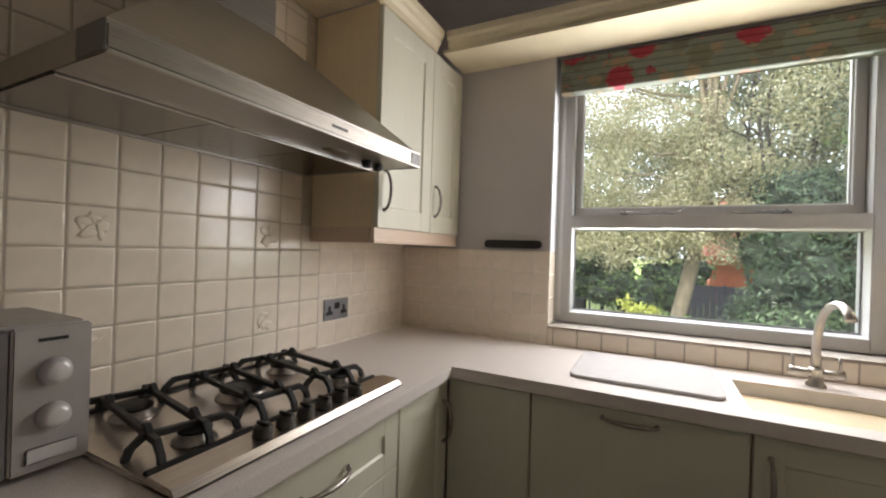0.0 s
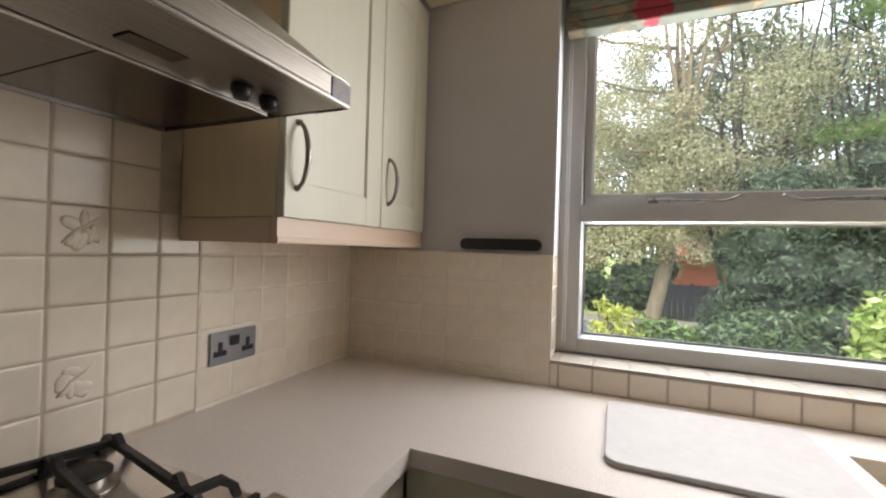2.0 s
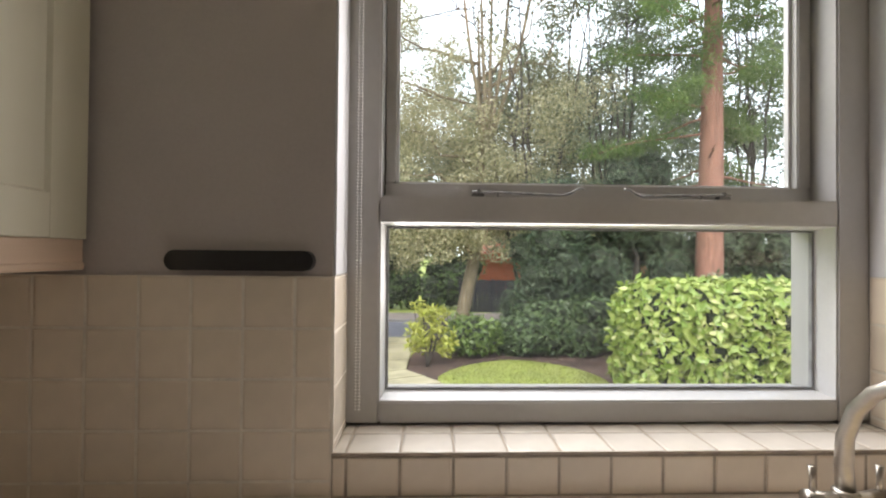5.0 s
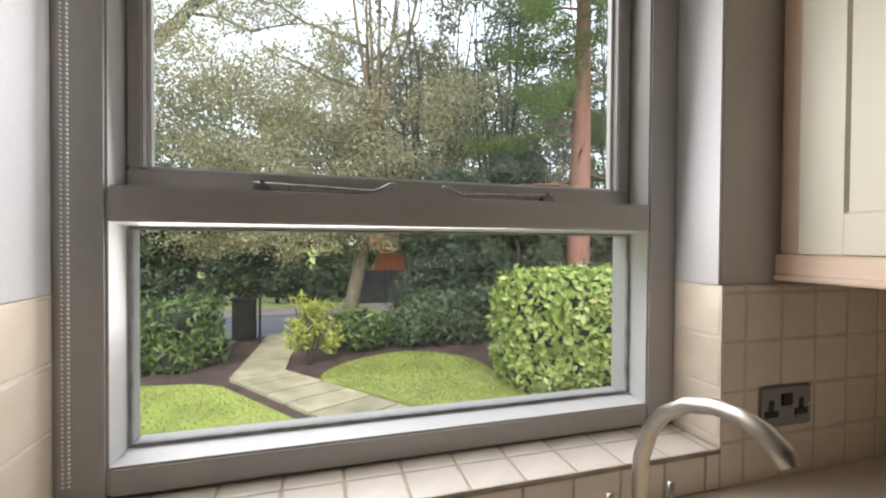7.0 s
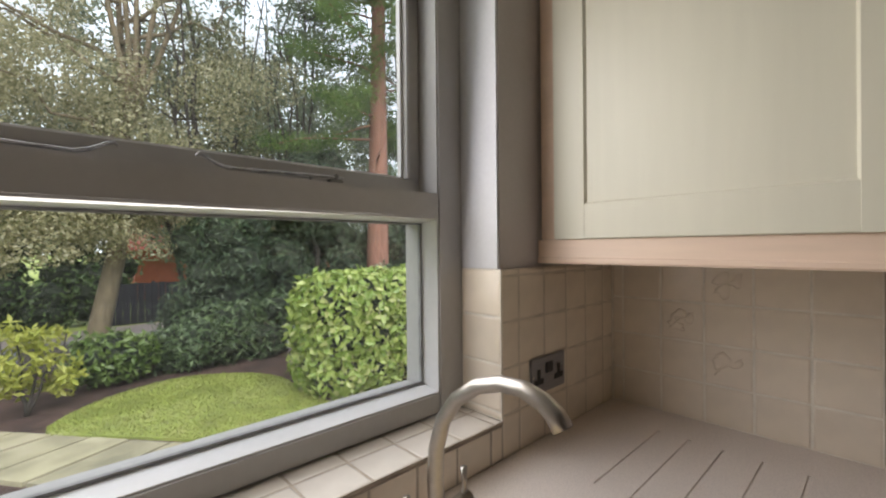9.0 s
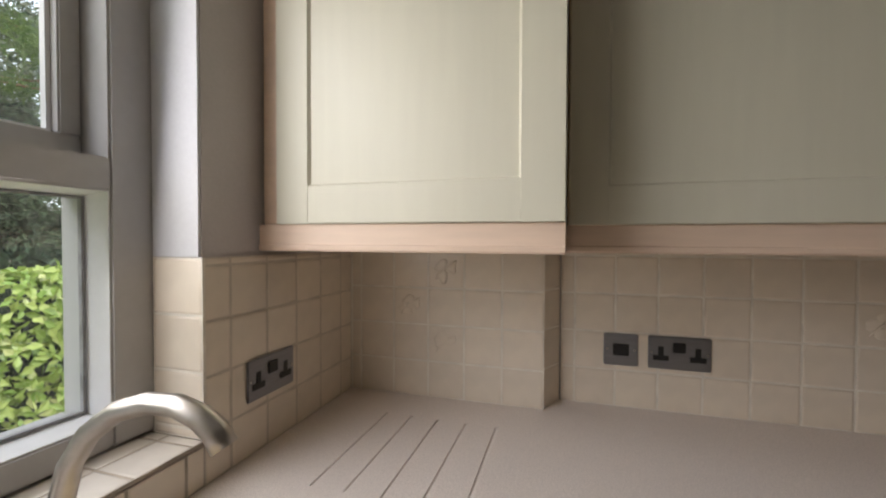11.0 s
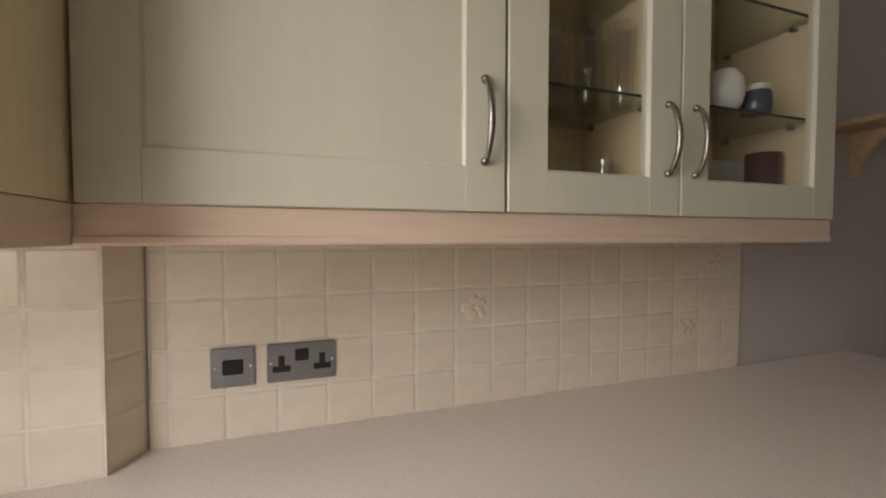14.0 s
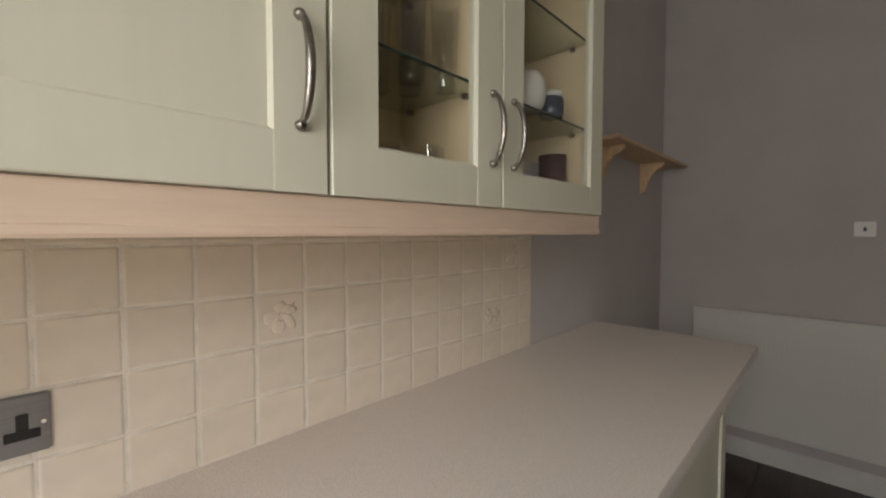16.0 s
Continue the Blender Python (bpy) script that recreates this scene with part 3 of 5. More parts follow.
# west wall cabinet, facing east: local x runs along +y
wc = thing("wall_cabinet", pose(-0.513, 3.575, 0, 0, 0, 90), "cream shaker wall cabinet with two doors and bow handles", "cabinet", "kitchen wall cabinets")
carcass(wc, 0.672, 0.288, DB, DT + 0.015)
d = shaker_door(wc, 0.002, 0.3805, DB, DT, stile=0.078)
bow_handle(d, 0.037, HZ - 0.022, 0.14)
d = shaker_door(wc, 0.3835, 0.672, DB, DT, stile=0.08)
bow_handle(d, 0.422, HZ - 0.018, 0.13)

# east wall cabinets, facing west: local x runs along -y
ea = thing("wall_cabinet", pose(1.288, 4.205, 0, 0, 0, -90), "deep cream shaker wall cabinet beside the window", "cabinet", "kitchen wall cabinets")
carcass(ea, 0.577, 0.372, DB, DT + 0.015)
shaker_door(ea, 0.002, 0.578, DB, DT, stile=0.08)
part("filler_strip", boxes((-0.042, -0.004, DB, 0.0, 0.02, DT), bevel=0.002), BEECH, ea, "pale beech filler strip")

eb = thing("wall_cabinet", pose(1.445, 3.626, 0, 0, 0, -90), "cream shaker wall cabinet with one wide door", "cabinet", "kitchen wall cabinets")
carcass(eb, 0.622, 0.3, DB, DT + 0.015)
d = shaker_door(eb, 0.003, 0.62, DB, DT, stile=0.08)
bow_handle(d, 0.579, HZ, 0.14)

ec = thing("display_cabinet", pose(1.445, 3.002, 0, 0, 0, -90), "cream wall cabinet with two glazed doors and glass shelves", "cabinet", "kitchen wall cabinets")
carcass(ec, 0.914, 0.3, DB, DT + 0.015)
d = shaker_door(ec, 0.002, 0.403, DB, DT, stile=0.085, glazed=True)
bow_handle(d, 0.367, HZ, 0.14)
d = shaker_door(ec, 0.407, 0.912, DB, DT, stile=0.081, glazed=True)
bow_handle(d, 0.442, HZ, 0.14)
SHELVES = (1.642, 1.9)
part("divider_panel", boxes((0.397, 0.002, DB + 0.016, 0.413, 0.294, DT - 0.001)), CARCASS, ec)
for z in SHELVES:
    for x0, x1 in ((0.018, 0.395), (0.415, 0.896)):
        s = part("glass_shelf", boxes((x0, 0.022, z - 0.003, x1, 0.286, z + 0.003)), SHELF_GLASS, ec, "clear glass shelf")
        part("edge", boxes((x0, 0.0195, z - 0.003, x1, 0.0218, z + 0.003)), GLASS_EDGE, s, "dark green glass edge")
        for x in (x0 - 0.002, x1 - 0.016):
            for y in (0.06, 0.24):
                part("shelf_support", boxes((x, y, z - 0.014, x + 0.018, y + 0.014, z - 0.0035), bevel=0.002), PEWTER, ec)

# light rails under the cabinets


def light_rail(name, a, b, axis, face, sign, z0=1.333, label="pale beech light rail under the wall cabinets"):
    prof = [(face - sign * u, z0 + v) for u, v in [(0, 0.004), (0.002, 0.0), (0.02, 0.0), (0.02, 0.055), (0.003, 0.055), (0.003, 0.014), (0, 0.012)]]
    ob = mesh_ob(name, extrude_profile(B(), prof, a, b, axis), BEECH)
    return tagged(ob, label, "cabinet trim")


light_rail("light_rail", 3.571, 4.25, "Y", -0.5, 1)
light_rail("light_rail", 3.628, 4.25, "Y", 1.272, -1, 1.333)
light_rail("light_rail", 2.086, 3.6275, "Y", 1.431, -1, 1.332)
for a, b, face, sg, z0, yy in ((-0.521, -0.802, 0, 0, 1.333, 3.571), (1.2935, 1.664, 0, 0, 1.333, 3.628), (1.4525, 1.745, 0, 0, 1.332, 2.086)):
    x0, x1 = min(a, b), max(a, b)
    tagged(mesh_ob("light_rail", boxes((x0, yy, z0, x1, yy + 0.018, 1.388), bevel=0.002), BEECH), "pale beech light rail return at the cabinet end", "cabinet trim")


# cornice along the cabinet tops and over the window
def cornice(a, b, axis, face, sign, label):
    z0 = 2.19
    prof = [(face, z0), (face + sign * 0.006, z0 + 0.004), (face + sign * 0.008, z0 + 0.02), (face + sign * 0.02, z0 + 0.034), (face + sign * 0.024, z0 + 0.05), (face + sign * 0.034, z0 + 0.06), (face + sign * 0.036, z0 + 0.086), (face - sign * 0.02, z0 + 0.086), (face - sign * 0.02, z0)]
    return tagged(mesh_ob("cornice", extrude_profile(B(), prof, a, b, axis), CREAM_TRIM), label, "cornice")


cornice(2.2, 4.0, "Y", -0.507, 1, "cream moulded cornice on the wall cabinet")
cornice(-0.465, 1.3, "X", 4.04, -1, "cream moulded cornice over the window")
cornice(2.086, 3.62, "Y", 1.44, -1, "cream moulded cornice on the wall cabinets")
tagged(mesh_ob("pelmet_board", boxes((-0.49, 4.024, 2.1895, 1.284, 4.252, HEAD)), CREAM_TRIM), "cream pelmet board over the window", "pelmet")
tagged(mesh_ob("pelmet_board", boxes((-0.803, 2.2, 2.1895, -0.49, 3.573, 2.209)), CREAM_TRIM), "cream pelmet board bridging over the cooker hood", "pelmet")

# base units
BT = CT - 0.042


def base_unit(m, w, depth, fronts, label, group="kitchen base units", plinth=True):
    """A base cabinet; fronts: (x0, x1, z0, z1, handle) with handle None or (x, z, length, upright)."""
    u = thing("base_cabinet", m, label, "cabinet", group)
    carcass(u, w, depth, 0.13, BT - 0.003)
    for x0, x1, z0, z1, plain, hd_ in fronts:
        d = shaker_door(u, x0, x1, z0, z1, name="drawer_front" if z1 - z0 < 0.25 else "door", plain=plain, stile=0.07, rail=0.06 if z1 - z0 < 0.25 else 0.07)
        if hd_:
            bow_handle(d, *hd_)
    if plinth:
        part("plinth", boxes((0, 0.045, -0.012, w, 0.06, 0.129)), DOOR, u)
    return u


FW = -0.288   # west carcass front
base_unit(pose(FW, 1.332, 0, 0, 0, 90), 1.43, 0.52, [(0.003, 0.712, 0.135, BT - 0.004, False, (0.66, 0.72, 0.14, True)), (0.717, 1.427, 0.135, BT - 0.004, False, (0.77, 0.72, 0.14, True))], "cream shaker base cabinet under the worktop")
base_unit(pose(FW, 2.766, 0, 0, 0, 90), 0.634, 0.52, [(0.003, 0.631, 0.7, BT - 0.006, False, (0.338, 0.79, 0.15, False)), (0.003, 0.631, 0.42, 0.695, False, (0.338, 0.56, 0.15, False)), (0.003, 0.631, 0.135, 0.415, False, (0.338, 0.28, 0.15, False))], "cream drawer unit below the gas hob")
base_unit(pose(FW, 3.402, 0, 0, 0, 90), 0.315, 0.52, [(0.003, 0.315, 0.135, BT - 0.006, False, (0.283, 0.725, 0.14, True))], "narrow cream shaker base cabinet at the inner corner")
FN = 3.742
base_unit(pose(FW + 0.023, FN, 0), 0.294, 0.505, [(0.0, 0.2925, 0.135, BT - 0.006, True, None)], "cream plain corner base cabinet beneath the worktop")
base_unit(pose(0.031, FN, 0), 0.58, 0.505, [(0.002, 0.578, 0.135, BT - 0.006, True, (0.289, 0.83, 0.145, False))], "cream fronted built in appliance under the worktop")
base_unit(pose(0.613, FN, 0), 0.5, 0.505, [(0.003, 0.497, 0.135, BT - 0.006, False, (0.04, 0.74, 0.14, True))], "cream shaker sink base cabinet")
for y in (3.65, 3.03, 2.41):
    base_unit(pose(1.163, y, 0, 0, 0, -90), 0.615, 0.555, [(0.003, 0.612, 0.135, BT - 0.006, False, (0.055, 0.74, 0.14, True) if y > 2.5 else None)], "cream shaker base cabinet on the east run")

# ---- hob ----
hob = thing("gas_hob", pose(-0.53, 3.106, CT), "stainless steel five burner gas hob with black iron pan supports", "hob")
bm = B()
box(bm, -0.25, -0.325, 0.0, 0.248, 0.325, 0.012, 0.004)
extrude_profile(bm, [(0.16, 0.012), (0.175, 0.024), (0.235, 0.02), (0.248, 0.008), (0.248, 0.004), (0.16, 0.004)], -0.325, 0.325, "Y")
part("base", bm, HOB_STEEL, hob)
for k in range(6):
    y = -0.13 + k * 0.0575
    kn = part("knob", lathe(B(), [(0.0205, 0.0), (0.02, 0.007), (0.0185, 0.022), (0.0165, 0.0245)], (0.208, y, 0.02), 20), KNOB, hob, "graphite control knob", True)
    part("grip", boxes((0.19, y - 0.004, 0.0435, 0.226, y + 0.004, 0.051), bevel=0.002), KNOB, kn)
BURN = [(0.09, -0.195, 0.03), (-0.13, -0.195, 0.036), (-0.04, 0.015, 0.055), (0.1, 0.22, 0.024), (-0.12, 0.215, 0.036)]
for bx, by, br in BURN:
    bn = part("burner", lathe(B(), [(br + 0.012, 0.0), (br + 0.01, 0.006), (br, 0.01), (br, 0.02), (br - 0.004, 0.022)], (bx, by, 0.011), 24), PEWTER, hob, "dull metal burner ring", True)
    part("cap", lathe(B(), [(br + 0.001, 0.0), (br + 0.001, 0.005), (br - 0.006, 0.009)], (bx, by, 0.0335), 24), IRON, bn, "black burner cap", True)


def fin(parent, p0, p1, top, peaks=(), thick=0.0062):
    """An upright iron bar from p0 to p1 with sloped legs down to the hob; peaks: where along it nibs stand up."""
    (xa, ya), (xb, yb) = p0, p1
    n = math.hypot(xb - xa, yb - ya)
    up = [(0.0, 0.012), (0.007, 0.034), (0.03, top)]
    for f in peaks:
        up += [(f * n - 0.022, top), (f * n - 0.006, top + 0.013), (f * n + 0.004, top + 0.013), (f * n + 0.012, top)]
    up += [(n - 0.03, top), (n - 0.007, 0.034), (n, 0.012)]
    under = [(n - 0.013, 0.012), (n - 0.02, 0.03), (n - 0.036, top - 0.013), (0.036, top - 0.013), (0.02, 0.03), (0.013, 0.012)]
    bm = B()
    extrude_profile(bm, up + under, -thick, thick, "Y")
    bmesh.ops.bevel(bm, geom=list(bm.edges), offset=0.0012, segments=1, affect="EDGES", clamp_overlap=True)
    bm.transform(Matrix.Translation((xa, ya, 0)) @ Matrix.Rotation(math.atan2(yb - ya, xb - xa), 4, "Z"))
    return part("bar", bm, IRON, parent)


def pan_support(y0, y1, skew):
    """Two long bars over the burners, crossed by two bars with raised nibs."""
    x0, x1, top = -0.232, 0.156, 0.055
    ps = part("pan_support", boxes((x0, y0, 0.0125, x0 + 0.012, y1, 0.021), bevel=0.002), IRON, hob, "black cast iron pan support")
    part("front_rail", boxes((x1 - 0.012, y0, 0.0125, x1, y1, 0.021), bevel=0.002), IRON, ps)
    fin(ps, (x0 + 0.012 + skew, y0 + 0.004), (x0 + 0.07 - skew, y1 - 0.004), top)
    fin(ps, (x1 - 0.09 + skew, y0 + 0.004), (x1 - 0.04 - skew, y1 - 0.004), top)
    for f in (0.3, 0.72):
        y = y0 + (y1 - y0) * f
        fin(ps, (x1 - 0.004, y - 0.034), (x0 + 0.004, y + 0.034), top + 0.002, (0.22, 0.8))


pan_support(-0.318, -0.106, 0.0)
pan_support(-0.102, 0.104, 0.01)
pan_support(0.108, 0.318, 0.0)

# ---- microwave ----
mw = thing("microwave_oven", pose(-0.55, 2.781, CT), "silver grey microwave oven with two round dials", "microwave")
part("case", boxes((-0.262, -0.44, 0.012, -0.012, 0, 0.26), bevel=0.006), MW, mw)
part("control_panel", boxes((-0.011, -0.108, 0.014, 0.004, 0, 0.258), bevel=0.004), MW, mw)
dr = part("door", boxes((-0.011, -0.44, 0.014, 0.006, -0.111, 0.258), bevel=0.004), MW_DARK, mw, "dark glazed oven door")
part("window", boxes((0.0065, -0.41, 0.05, 0.0085, -0.14, 0.22)), BLACK, dr)
for z in (0.18, 0.104):
    dl = part("dial", lathe(B(), [(0.023, 0.0), (0.023, 0.006), (0.019, 0.018), (0.012, 0.021)], (0.004, -0.053, z), 24, "X"), SILVER, mw, "silver round dial", True)
part("push_button", boxes((0.0045, -0.088, 0.03, 0.008, -0.02, 0.056), bevel=0.003), SILVER, mw, "silver door release button")
part("marking", boxes((0.0042, -0.075, 0.232, 0.0052, -0.035, 0.238)), BLACK, mw, "dark printed marking")
for x in (-0.24, -0.04):
    for y in (-0.41, -0.03):
        part("foot", lathe(B(), [(0.012, 0), (0.012, 0.013)], (x, y, 0), 10), BLACK, mw)

# ---- cooker hood ----
hood = thing("cooker_hood", pose(XW + 0.009, 3.104, 1.574), "stainless steel chimney cooker hood with slim front lip", "cooker hood")
D, W2, L = 0.498, 0.423, 0.047
bm = B()


def loop(bm, x0, x1, y, z):
    return [bm.verts.new(c) for c in ((x0, -y, z), (x1, -y, z), (x1, y, z), (x0, y, z))]


rs = [loop(bm, 0.001, D, W2, 0.0005), loop(bm, 0.001, D, W2, L), loop(bm, 0.001, D - 0.012, W2 - 0.006, L + 0.006), loop(bm, 0.001, 0.178, 0.133, 0.345)]
for r0, r1 in zip(rs, rs[1:]):
    for k in range(4):
        bm.faces.new((r0[k], r0[(k + 1) % 4], r1[(k + 1) % 4], r1[k]))
bm.faces.new(rs[-1])
part("canopy", bm, STEEL, hood)
part("chimney", boxes((0.001, -0.131, 0.344, 0.176, 0.131, 0.655), bevel=0.003), STEEL, hood)
part("front_lip", boxes((D - 0.002, -W2 + 0.001, 0.0075, D + 0.0025, W2 - 0.05, 0.039), bevel=0.0015), HOOD_LIP, hood, "brushed steel lip with shade in its colour")
for z0, z1, out in ((0.0, 0.0045, 0.005), (0.041, 0.0455, 0.0035)):
    part("lip_edge", boxes((D - 0.004, -W2, z0, D + out, W2 - 0.002, z1), bevel=0.0012), STEEL, hood, "bright folded edge")
# raised black strip; a groove's shadow is drawn with it
part("groove", boxes((D - 0.0005, -W2 + 0.004, 0.0052, D + 0.003, W2 - 0.05, 0.0068)), BLACK, hood, "black strip painted as a groove's shadow along the lip")
part("marking", boxes((D + 0.0028, 0.02, 0.02, D + 0.0034, 0.075, 0.027)), BLACK, hood, "small dark marking")
# near-black plate draws the dark inside of the lip's open end
part("end_cap", boxes((D - 0.0015, W2 - 0.049, 0.005, D + 0.0035, W2 + 0.003, 0.0405), (D - 0.075, W2 + 0.0005, 0.0, D - 0.002, W2 + 0.003, 0.045), bevel=0.001), KNOB, hood, "dark end cap of the lip")
part("end_cap", boxes((D - 0.075, -W2 - 0.003, 0.0, D + 0.003, -W2 - 0.0005, 0.045), bevel=0.001), MW_DARK, hood, "dark end cap of the lip")
part("under_panel", boxes((0.002, -W2 + 0.003, 0.008, D - 0.17, W2 - 0.003, 0.013)), HOOD_UNDER, hood, "steel under panel, toned dark for underside shade")
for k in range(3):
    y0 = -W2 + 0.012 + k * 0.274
    part("filter", boxes((0.02, y0, 0.004, D - 0.175, y0 + 0.2725, 0.009), bevel=0.0008), HOOD_UNDER, hood, "shiny metal filter, toned dark for underside shade")
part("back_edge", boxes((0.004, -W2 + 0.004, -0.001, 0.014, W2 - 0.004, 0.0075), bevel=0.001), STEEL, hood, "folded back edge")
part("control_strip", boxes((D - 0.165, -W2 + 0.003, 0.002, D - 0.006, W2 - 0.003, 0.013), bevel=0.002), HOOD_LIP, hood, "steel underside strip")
part("strip_edge", boxes((D - 0.1725, -W2 + 0.01, -0.002, D - 0.1665, W2 - 0.02, 0.013), bevel=0.0008), CHROME, hood, "polished edge strip")
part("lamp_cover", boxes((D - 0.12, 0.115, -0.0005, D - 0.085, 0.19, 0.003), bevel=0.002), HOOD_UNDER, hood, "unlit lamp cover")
for y in (0.285, 0.34):
    part("knob", lathe(B(), [(0.016, 0.0), (0.015, -0.01), (0.011, -0.02)], (D - 0.1, y, 0.002), 14), BLACK, hood, "black control knob", True)

# ---- sockets and switches ----


def socket(m, double, label):
    """A brushed steel plate with black inserts; front is -y."""
    w = 0.073 if double else 0.043
    s = thing("wall_socket", m, label, "socket", "steel sockets")
    part("plate", boxes((-w, -0.006, -0.043, w, 0.0, 0.043), bevel=0.0025), PLATE, s)
    if double:
        for cx in (-0.043, 0.043):
            part("outlet", boxes((cx - 0.0065, -0.0075, -0.0075, cx + 0.0065, -0.0055, 0.016), (cx - 0.0185, -0.0078, -0.0205, cx + 0.0185, -0.0055, -0.007), bevel=0.0008), BLACK, s, "black three pin outlet")
        part("rocker", boxes((-0.0145, -0.0095, 0.002, 0.0145, -0.0055, 0.028), bevel=0.0015), BLACK, s, "black rocker switch")
        part("screw", lathe(B(), [(0.003, 0.0), (0.003, 0.0008)], (-0.065, -0.0058, 0), 10, "Y"), CHROME, s)
        part("screw", lathe(B(), [(0.003, 0.0), (0.003, 0.0008)], (0.065, -0.0058, 0), 10, "Y"), CHROME, s)
    else:
        part("rocker", boxes((-0.02, -0.009, -0.016, 0.02, -0.0055, 0.016), bevel=0.002), BLACK, s, "black rocker switch")
        for x in (-0.034, 0.034):
            part("screw", lathe(B(), [(0.003, 0.0), (0.003, 0.0008)], (x, -0.0058, 0), 10, "Y"), CHROME, s)
    return s


socket(pose(XW + 0.0075, 3.73, 1.0565, 0, 0, 90), True, "brushed steel double socket on the cream tiles")
socket(pose(1.3015, 4.2465, 1.065), True, "brushed steel double socket beside the window")
socket(pose(1.7445, 3.4855, 1.066, 0, 0, -90), False, "brushed steel single switch on the cream tiles")
socket(pose(1.7445, 3.346, 1.066, 0, 0, -90), True, "brushed steel double socket on the cream tiles")

sw = thing("light_switch", pose(0.803, YS, 1.356, 0, 0, 180), "white light switch with a small dark toggle on the grey wall", "switch")
part("plate", boxes((-0.04, -0.008, -0.038, 0.04, 0, 0.038), bevel=0.003), RAD, sw)
part("toggle", boxes((-0.006, -0.014, -0.011, 0.006, -0.008, 0.011), bevel=0.002), BLACK, sw, "dark toggle")

# black bar on the wall beside the window
strip = thing("magnetic_knife_strip", pose(-0.2115, YN, 1.352), "black bar with rounded ends on the grey wall", "knife rack")
pr = [(math.cos(radians(a)) * 0.019 + (0.116 if -90 <= a <= 90 else -0.116), math.sin(radians(a)) * 0.019) for a in list(range(-90, 91, 18)) + list(range(91, 271, 18))]
bm = B()
extrude_profile(bm, [(u, v) for u, v in pr], 0.0, 0.02, "Z")
bmesh.ops.rotate(bm, verts=bm.verts, cent=(0, 0, 0), matrix=Matrix.Rotation(radians(90), 3, "X"))
part("bar", bm, BLACK, strip)

# ---- radiator, shelf ----
rad = thing("radiator", pose(0.935, YS, 0.18), "white ribbed panel radiator on the end wall", "radiator")
part("panel", boxes((-0.605, 0.05, 0.01, 0.605, 0.07, 0.69), bevel=0.004), RAD, rad)
rib = part("rib", boxes((-0.008, 0.0705, 0.02, 0.008, 0.0735, 0.68), bevel=0.0012), RAD, rad)
for k in range(60):
    r = rib if k == 0 else new("rib", rib.data)
    r.parent = rad
    r.location = (-0.59 + k * 0.02, 0, 0)
part("top_grille", boxes((-0.605, 0.012, 0.69, 0.605, 0.08, 0.7), bevel=0.003), RAD, rad)
for x in (-0.4, 0.4):
    part("bracket", boxes((x - 0.02, 0.0, 0.1, x + 0.02, 0.052, 0.6)), RAD, rad)

sh = thing("wall_shelf", pose(XE, 1.02, 1.735), "pale pine wall shelf on a shaped bracket", "shelf")
part("shelf_board", boxes((-0.17, -0.6, 0.0, -0.001, 0.52, 0.018), bevel=0.003), PINE, sh)
for yb in (-0.27, 0.35):
    bm = B()
    extrude_profile(bm, [(-0.001, 0.0), (-0.13, 0.0), (-0.13, -0.02), (-0.09, -0.04), (-0.06, -0.075), (-0.04, -0.13), (-0.025, -0.16), (-0.001, -0.17)], yb - 0.011, yb + 0.011, "Y")
    part("bracket", bm, PINE, sh)

# ---- things in the display cabinet ----


def glassware(x, y, z, r, h, label, stem=False):
    g = thing("drinking_glass", pose(x, y, z), label, "glass", "glasses in the display cabinet")
    if stem:
        prof = [(r * 0.8, 0.0), (r * 0.75, 0.003), (0.006, 0.006), (0.005, h * 0.4), (r * 0.6, h * 0.45), (r, h * 0.65), (r * 0.85, h)]
    else:
        prof = [(r * 0.78, 0.0), (r * 0.8, 0.004), (r * 0.9, h * 0.5), (r, h)]
    bm = B()
    rings = []
    for rr, hh in prof:
        rings.append([bm.verts.new((rr * math.cos(2 * math.pi * k / 18), rr * math.sin(2 * math.pi * k / 18), hh)) for k in range(18)])
    for r0, r1 in zip(rings, rings[1:]):
        for k in range(18):
            bm.faces.new((r0[k], r0[(k + 1) % 18], r1[(k + 1) % 18], r1[k]))
    bm.faces.new(rings[0][::-1])
    part("bowl", bm, WARE, g, "", True)
    return g


for x, y, h in ((1.6, 2.86, 0.19), (1.62, 2.79, 0.19), (1.56, 2.73, 0.19), (1.62, 2.68, 0.19), (1.55, 2.64, 0.19), (1.66, 2.74, 0.19)):
    glassware(x, y, SHELVES[0] + 0.003, 0.031, h, "clear tall drinking glass on a glass shelf")
for x, y in ((1.6, 2.74), (1.58, 2.66)):
    glassware(x, y, DB + 0.016, 0.034, 0.12, "clear short tumbler in the display cabinet")
for x, y in ((1.6, 2.78), (1.56, 2.69)):
    glassware(x, y, SHELVES[1] + 0.003, 0.035, 0.14, "clear stemmed glass on the upper glass shelf", True)
bowl = thing("white_jug", pose(1.495, 2.385, SHELVES[0] + 0.003), "rounded white ceramic jug on a glass shelf", "jug")
part("body", lathe(B(), [(0.026, 0), (0.038, 0.014), (0.045, 0.042), (0.041, 0.072), (0.028, 0.092), (0.025, 0.096)], (0, 0, 0), 24), CERAMIC, bowl, "", True)
jar = thing("blue_jar", pose(1.485, 2.29, SHELVES[0] + 0.003), "small blue glazed jar on a glass shelf", "jar")
part("body", lathe(B(), [(0.03, 0), (0.034, 0.01), (0.034, 0.046), (0.03, 0.054)], (0, 0, 0), 20), BLUE, jar, "", True)
part("lid", lathe(B(), [(0.031, 0.054), (0.03, 0.066), (0.02, 0.071)], (0, 0, 0.0005), 20), PAPER, jar, "pale lid", True)
